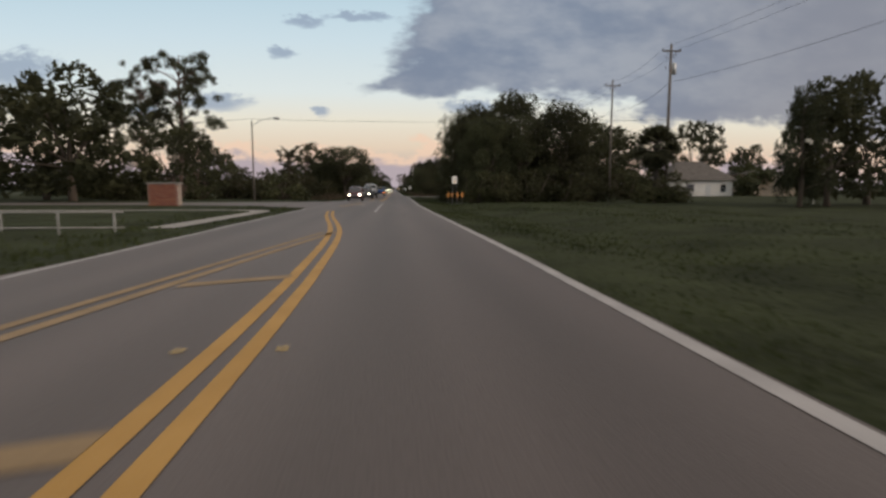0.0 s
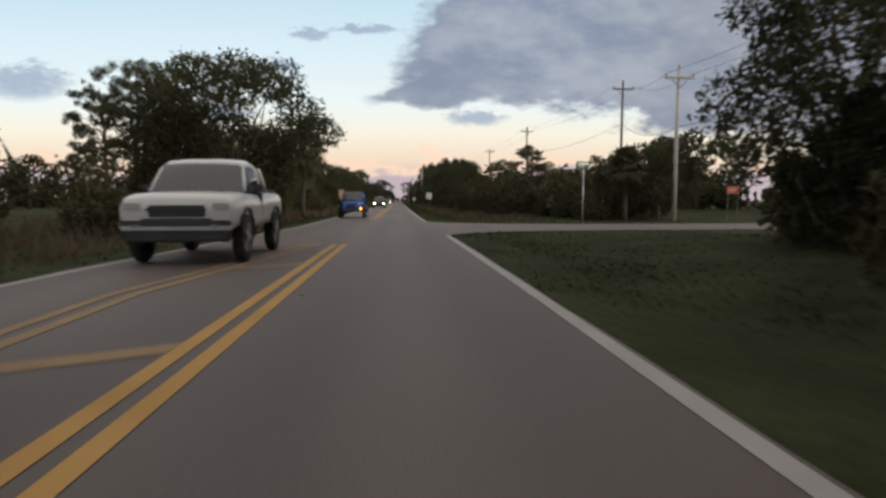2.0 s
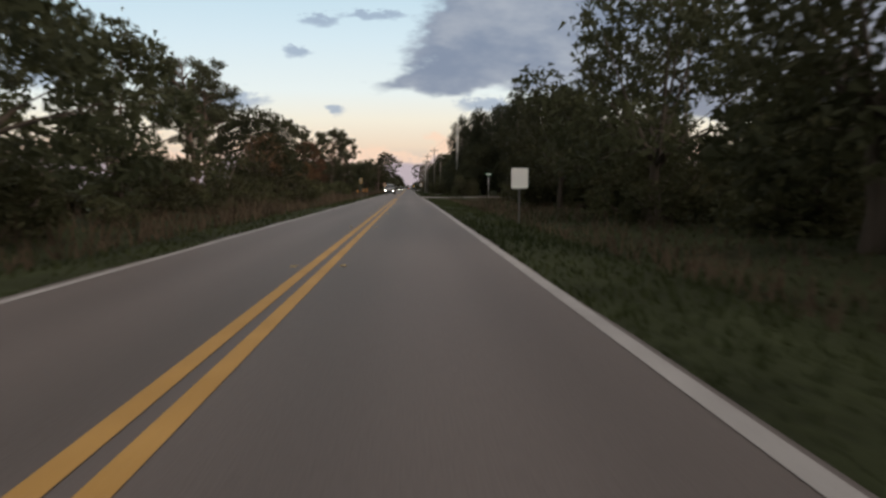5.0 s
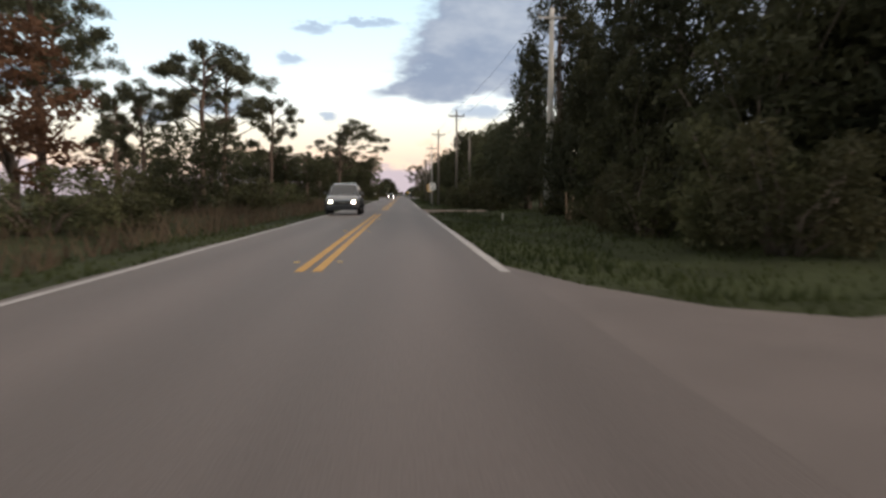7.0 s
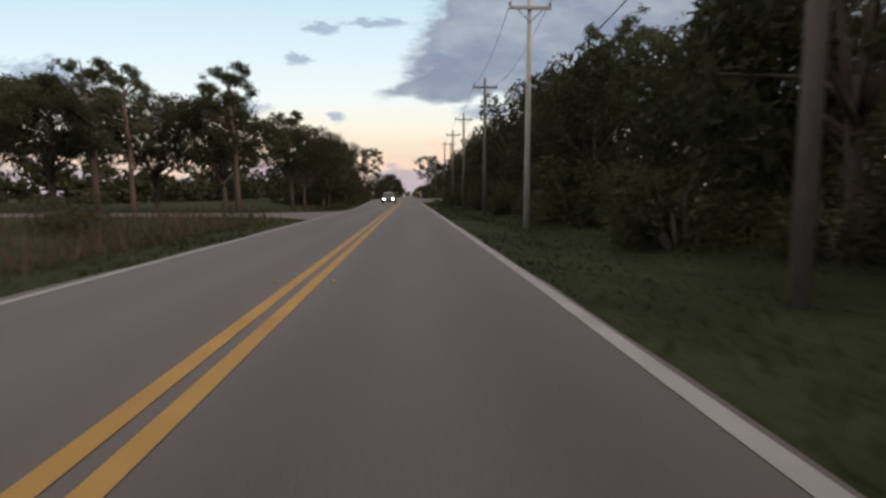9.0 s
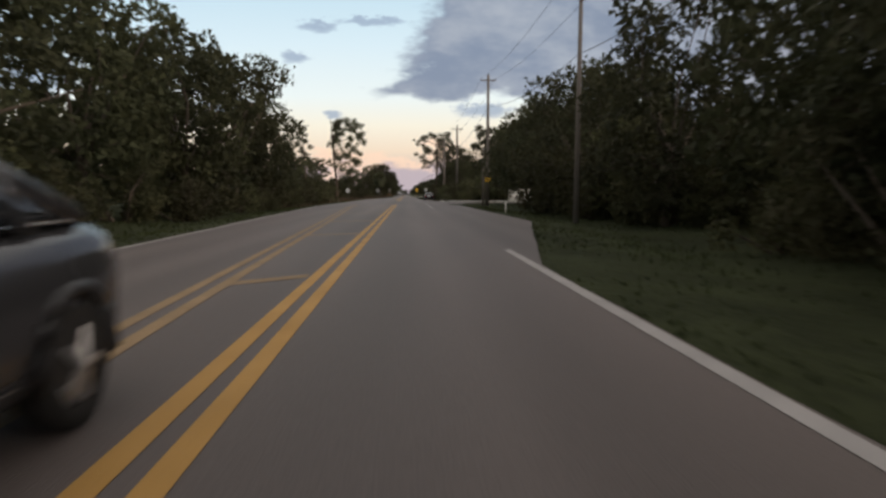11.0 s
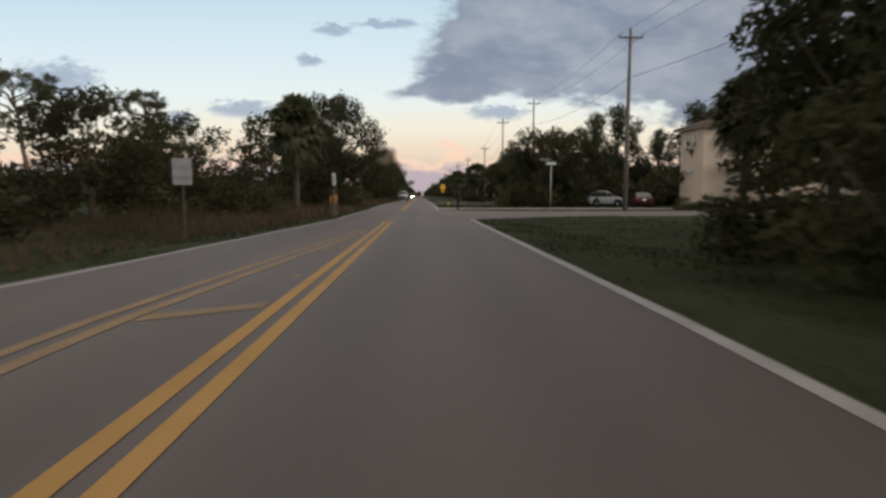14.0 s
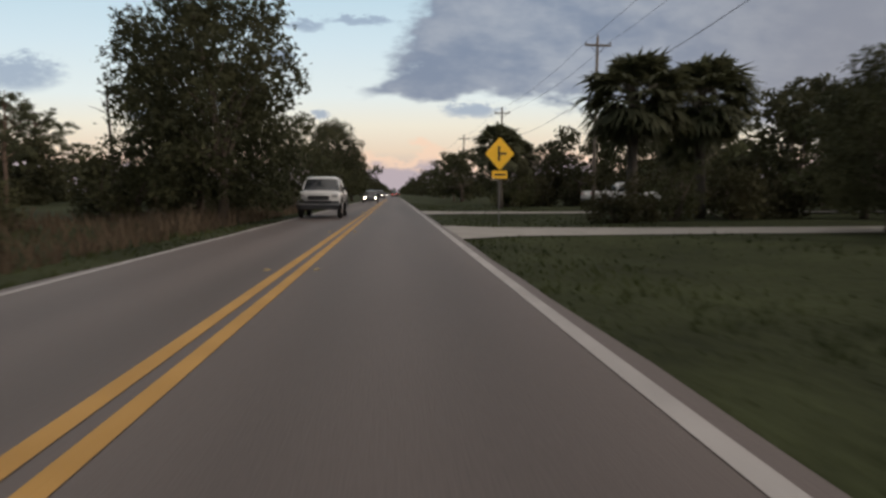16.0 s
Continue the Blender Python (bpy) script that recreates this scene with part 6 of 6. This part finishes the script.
def vehicle(kind, x, y, colour, label, turn=0.0, lit=True, tail=False, side=0.90, long=0.62, category="car", name=None):
    """A car or pickup, its nose towards -y before turning."""
    L, W, R = SIZES[kind]
    L, hw, R, u = L * long, W / 2 * side, R * side, side
    ry = R * long / side * 1.12
    p = thing(name or {"suv": "suv", "sedan": "sedan_car", "pickup": "pickup_truck", "jeep": "off_road_car"}[kind], label, category, "vehicles", (x, y, 0.006))
    p.rotation_euler = (0, 0, radians(turn))
    Y = lambda s: (s - 0.5) * L
    rings = []
    stations = BODY[kind]
    if kind != "jeep":
        ss = [p0[0] for p0 in stations]
        grid = sorted(set(ss + [ss[i] + (ss[i + 1] - ss[i]) * k / 3 for i in range(len(ss) - 1) for k in (1, 2)]))
        ease = lambda j, s: float(np.interp(s, ss, [p0[j] for p0 in stations]))
        soft = lambda j, s: (ease(j, s) * 2 + ease(j, max(0, s - 0.012)) + ease(j, min(1, s + 0.012))) / 4
        stations = [(s, soft(1, s), soft(2, s), soft(3, s)) for s in grid]
    for s, zb, zt, f in stations:
        h, w = (zt - zb) * u, hw * f
        half = [(0.6 * w, 0), (0.88 * w, 0.01 * h), (0.96 * w, 0.08 * h), (0.985 * w, 0.25 * h), (w, 0.45 * h), (0.997 * w, 0.6 * h), (0.975 * w, 0.76 * h), (0.93 * w, 0.89 * h), (0.84 * w, 0.97 * h), (0.6 * w, h), (0.2 * w, h * 1.012)]
        rings.append([(a, Y(s), zb * u + b) for a, b in half] + [(-a, Y(s), zb * u + b) for a, b in half[::-1]])
    v, f = loft(rings)
    mesh_object("body", v, f, colour, p, smooth=kind != "jeep")
    c = CABIN[kind]
    # greenhouse: sides that lean in, rounded over into the roof
    cs = [q[0] for q in c]
    cut = sorted(set(cs + [cs[i] + (cs[i + 1] - cs[i]) * k / 4 for i in range(4) for k in (1, 2, 3)]))
    at = lambda j, s: float(np.interp(s, cs, [q[j] for q in c]))
    mean = lambda j, s: at(j, s) if kind == "jeep" or s in (cs[0], cs[4]) else (2 * at(j, s) + at(j, max(cs[0], s - 0.03)) + at(j, min(cs[4], s + 0.03))) / 4
    sect = [(s, mean(1, s), mean(2, s), mean(3, s), mean(4, s)) for s in cut]
    k = 0.10 if kind == "jeep" else 0.26
    rings = []
    for s, a, zb, b, zt in sect:
        h = zt - zb
        half = [(a, zb), (a + (b - a) * 0.45, zb + h * 0.5), (b, zb + h * (1 - k)), (b * 0.95, zb + h * (1 - k * 0.4)), (b * 0.84, zt - 0.08 * k * h), (b * 0.4, zt + 0.02 * h)]
        rings.append([(hw * q, Y(s), z * u) for q, z in half] + [(-hw * q, Y(s), z * u) for q, z in half[::-1]])
    v, f = loft(rings)
    mesh_object("window_glass", v, f, GLASS, p, "dark tinted glass", smooth=True)
    # roof skin and pillars
    roof = []
    for s, a, zb, b, zt in sect:
        if c[1][0] - 0.012 <= s <= c[3][0] + 0.012:
            h = zt - zb
            half = [(b * 1.015, zb + h * (1 - k * 1.05)), (b * 0.975, zb + h * (1 - k * 0.38)), (b * 0.86, zt - 0.05 * k * h + 0.012), (b * 0.4, zt + 0.02 * h + 0.014)]
            roof.append([(hw * q, Y(s), z * u) for q, z in half] + [(-hw * q, Y(s), z * u) for q, z in half[::-1]])
    v, f = loft(roof)
    mesh_object("roof", v, f, BLACK_PAINT if kind == "jeep" else colour, p, smooth=True)
    for i in range(4):
        for sx in (-1, 1):
            if i in (0, 3):
                a0, b0 = (c[0], c[1]) if i == 0 else (c[4], c[3])
                pts = [(sx * hw * a0[3] * 1.0, Y(a0[0]), a0[4] * u), (sx * hw * b0[3] * 0.97, Y(b0[0]), (b0[2] + (b0[4] - b0[2]) * (1 - 0.7 * k)) * u)]
            else:
                st = c[1] if i == 1 and kind != "pickup" else c[2]
                s2 = st[0] + 0.12 * (i - 1) + 0.06
                pts = [(sx * hw * st[1] * 1.01, Y(s2), st[2] * u), (sx * hw * st[3] * 1.0, Y(s2), (st[2] + (st[4] - st[2]) * (1 - 0.8 * k)) * u)]
            arr_part("pillar", [tube_arrays(pts, [0.075, 0.05] if kind == "sedan" and i == 3 else [0.03, 0.03], 5)], colour, p)
    # wheels
    for s in (0.18, 0.80):
        for sx in (-1, 1):
            wh = new("wheel")
            wh.parent = p
            wh.location = (sx * (hw * 0.9), Y(s), R)
            prof = [(-0.09, 0.62), (-0.1, 0.93), (-0.06, 1.0), (0.06, 1.0), (0.1, 0.93), (0.09, 0.62)]
            n = 20
            vv = [(px * side, math.cos(2 * math.pi * k / n) * ry * pr, math.sin(2 * math.pi * k / n) * R * pr) for k in range(n) for px, pr in prof]
            ff = [(k * 6 + j, k * 6 + j + 1, ((k + 1) % n) * 6 + j + 1, ((k + 1) % n) * 6 + j) for k in range(n) for j in range(5)]
            mesh_object("tyre", vv, ff, RUBBER, wh, smooth=True)
            pieces = [loft([[(sx * 0.06, math.cos(2 * math.pi * k / n) * ry * 0.64, math.sin(2 * math.pi * k / n) * R * 0.64) for k in range(n)],
                            [(sx * 0.075, math.cos(2 * math.pi * k / n) * ry * 0.5, math.sin(2 * math.pi * k / n) * R * 0.5) for k in range(n)]])]
            for q in range(5):
                a = 2 * math.pi * q / 5
                pieces.append(tube_arrays([(sx * 0.085, 0, 0), (sx * 0.08, math.cos(a) * ry * 0.6, math.sin(a) * R * 0.6)], [0.035, 0.02], 4))
            arr_part("rim", pieces, ALLOY, wh, smooth=False)
            arch = [(sx * hw * 1.005, Y(s) + math.cos(math.pi * k / 10) * ry * 1.18, R + math.sin(math.pi * k / 10) * R * 1.18) for k in range(11)]
            arr_part("wheel_arch", [tube_arrays(arch, [0.035 if kind != "jeep" else 0.07] * 11, 5)], TRIM, p)
            part("wheel_well", box_bm((0.03, ry * 2.2, R * 1.1), (sx * hw * 0.99, Y(s), R * 1.35), 0.01), BLACK_PAINT, p)
    b0, b1 = BODY[kind][1], BODY[kind][-2]
    zf, zr = b0[2] * u, b1[2] * u
    fy, by = Y(0) - 0.01, Y(1) + 0.01
    nose = BODY[kind][0]
    gw = hw * nose[3]
    gz = (nose[1] * 0.45 + nose[2] * 0.55) * u
    part("grille", box_bm((gw * (1.15 if kind != "pickup" else 1.02), 0.05, (nose[2] - nose[1]) * u * (0.42 if kind != "pickup" else 0.50)), (0, fy + 0.01, gz), 0.015), TRIM, p)
    if kind == "jeep":
        for i in range(7):
            part("grille_slot", box_bm((0.05, 0.03, 0.22), (-0.24 + 0.08 * i, fy - 0.02, gz)), BLACK_PAINT, p)
    else:
        part("grille_bar", box_bm((gw * 1.1, 0.03, 0.035), (0, fy - 0.02, gz + 0.02), 0.01), CHROME if kind != "pickup" else TRIM, p)
    part("front_bumper", box_bm((gw * 2.05, 0.14, 0.17 * u), (0, Y(0) + 0.01, nose[1] * u - 0.02), 0.03), TRIM if kind in ("suv", "jeep") else ALLOY if kind == "pickup" else colour, p)
    part("rear_bumper", box_bm((gw * 2.1, 0.12, 0.17 * u), (0, Y(1) - 0.01, BODY[kind][-1][1] * u), 0.03), TRIM if kind != "sedan" else colour, p)
    for sx in (-1, 1):
        lw = 0.17 if kind != "jeep" else 0.15
        lz = gz + (0.07 if kind != "jeep" else 0.03)
        part("headlight", box_bm(((0.30 if kind != "pickup" else 0.36) * u, 0.10, (0.15 if kind != "pickup" else 0.2) * u), (sx * gw * 0.80, Y(0) + 0.035, lz), 0.04), CLEAR_LENS, p, "clear headlamp housing")
        if lit:
            bm = bmesh.new()
            bmesh.ops.create_uvsphere(bm, u_segments=12, v_segments=8, radius=0.074 * u, matrix=pose(sx * gw * 0.80, fy - 0.0, lz) @ Matrix.Diagonal((1.3, 0.5, 0.8, 1)))
            part("lamp", bm, LIT, p, "lit headlamp", True)
        if kind == "jeep" and sx > 0:
            part("indicator", box_bm((0.1, 0.04, 0.1), (sx * gw * 1.15, Y(0) + 0.1, lz - 0.16), 0.02), AMBER, p, "lit amber indicator")
        part("tail_light", box_bm((0.26 * u, 0.08, 0.17 * u), (sx * gw * 0.86, by - 0.03, zr - 0.17), 0.03), LIT_RED if tail else RED_LENS, p, "red tail lamp")
        st = c[0]
        part("mirror", box_bm((0.16, 0.07, 0.11), (sx * (hw + 0.05), Y(st[0] + 0.07), st[2] * u + 0.08), 0.025), colour if kind in ("suv", "sedan") else TRIM, p)
    part("number_plate", box_bm((0.28, 0.012, 0.14), (0, by + 0.012, (zr + b1[1]) / 2 + 0.08), 0.01), SIGN_WHITE, p, "pale blank number plate")
    part("door_seam", box_bm((hw * 2.0 + 0.006, 0.012, 0.42 * u), (0, Y(c[1][0] + 0.12), (c[1][2] - 0.24) * u)), BLACK_PAINT, p)
    part("bonnet_seam", box_bm((gw * 1.7, 0.012, 0.012), (0, Y(0.035), zf + 0.004)), BLACK_PAINT, p)
    if kind == "suv":
        part("lower_intake", box_bm((gw * 1.5, 0.06, 0.11 * u), (0, fy - 0.01, (nose[1] + 0.06) * u), 0.025), TRIM, p, "black lower intake")
        part("upper_grille", box_bm((gw * 1.05, 0.05, 0.08 * u), (0, fy - 0.005, gz + 0.10 * u), 0.02), TRIM, p)
    if kind == "sedan":
        for sx in (-1, 1):
            arr_part("chrome_trim", [tube_arrays([(sx * hw * 0.86, Y(0.30), 0.885 * u), (sx * hw * 0.9, Y(0.5), 0.925 * u), (sx * hw * 0.87, Y(0.86), 0.965 * u)], [0.009] * 3, 5)], CHROME, p, "chrome strip under the side windows")
            arch = [(sx * hw * (q[3] if 0 < j < 4 else q[1]) * 1.02, Y(q[0] + (0.03 if j == 0 else -0.04 if j == 4 else 0)), (q[2] + (q[4] - q[2]) * (0.72 if 0 < j < 4 else 0.2)) * u) for j, q in enumerate(c)]
            arr_part("window_trim", [tube_arrays(arch, [0.011] * 5, 5)], CHROME, p, "thin chrome arch over the side windows")
            arr_part("sill_strip", [tube_arrays([(sx * hw * 1.0, Y(0.31), 0.34 * u), (sx * hw * 1.005, Y(0.66), 0.34 * u)], [0.012] * 2, 5)], CHROME, p, "chrome strip along the sill")
    if kind == "pickup":
        part("lower_grille", box_bm((gw * 1.3, 0.05, 0.10), (0, fy - 0.005, gz - 0.16), 0.02), TRIM, p)
        part("bumper_face", box_bm((gw * 2.0, 0.05, 0.09), (0, Y(0) - 0.055, nose[1] * u + 0.01), 0.02), GREY_CAR, p, "grey bumper face")
        part("skid_plate", box_bm((gw * 1.9, 0.16, 0.2), (0, Y(0) + 0.06, (nose[1] - 0.2) * u), 0.03), TRIM, p, "dark lower bumper")
        for sx in (-1, 1):
            part("tow_lamp", box_bm((0.14, 0.03, 0.07), (sx * gw * 0.7, Y(0) - 0.07, nose[1] * u - 0.02), 0.01), CLEAR_LENS, p)
        part("bed_liner", box_bm((hw * 1.7, L * 0.34, 0.03), (0, Y(0.81), 1.345 * u), 0.01), TRIM, p, "dark open load bed")
        part("bull_bar", box_bm((gw * 1.6, 0.05, 0.06), (0, fy - 0.05, gz - 0.2), 0.02), TRIM, p)
    return p


vehicle("suv", -3.85, 51.6, RED_CAR, "dark red family SUV with one lit headlamp", side=0.78)
vehicle("sedan", -3.45, 62.1, GREY_CAR, "dark grey saloon with lit headlamps")
vehicle("pickup", -3.26, 70.2, WHITE_CAR, "white pickup truck with a black grille", lit=False, side=0.88)
vehicle("jeep", -2.6, 92.75, BLUE_CAR, "blue boxy off-road car with black top", lit=False, side=0.82)
vehicle("suv", -2.45, 133.2, BLACK_CAR, "black SUV with lit headlamps")
vehicle("sedan", -2.45, 332, GREY_CAR, "dark saloon with lit headlamps beside the woods")
vehicle("suv", -3.0, 236.6, SILVER, "silver SUV with lit headlamps", side=0.95)
vehicle("sedan", 2.88, 406.7, BLACK_CAR, "black saloon car on the turning apron", 180, False, side=0.77, long=0.48)
vehicle("pickup", -2.85, 530.4, WHITE_CAR, "white pickup truck with unlit lamps", lit=False, side=0.86)
vehicle("sedan", -2.4, 566, GREY_CAR, "dark saloon with lit headlamps")
vehicle("suv", -2.4, 604, BLACK_CAR, "dark SUV with lit headlamps")
vehicle("sedan", -2.4, 668, GREY_CAR, "dark saloon far off with lit headlamps")
vehicle("suv", 0.2, 640, GREY_CAR, "dark SUV with lit tail lamps", 180, False, True)
vehicle("sedan", 0.2, 720, BLACK_CAR, "dark saloon far off with lit tail lamps", 180, False, True)
vehicle("suv", 15.9, 487.0, WHITE_CAR, "white SUV parked on the grass", 100, False, side=0.85, long=0.72)
vehicle("sedan", 18.4, 484.6, RED_CAR, "dark red car parked by the house", 165, False, side=0.88, long=0.75)
vehicle("pickup", 14.3, 540.5, WHITE_CAR, "white pickup parked beyond the palms", 95, False, side=0.85, long=0.85)
vehicle("suv", 21.0, 513, SILVER, "pale car parked near the pink-roofed house", 110, False, side=0.85, long=0.85)
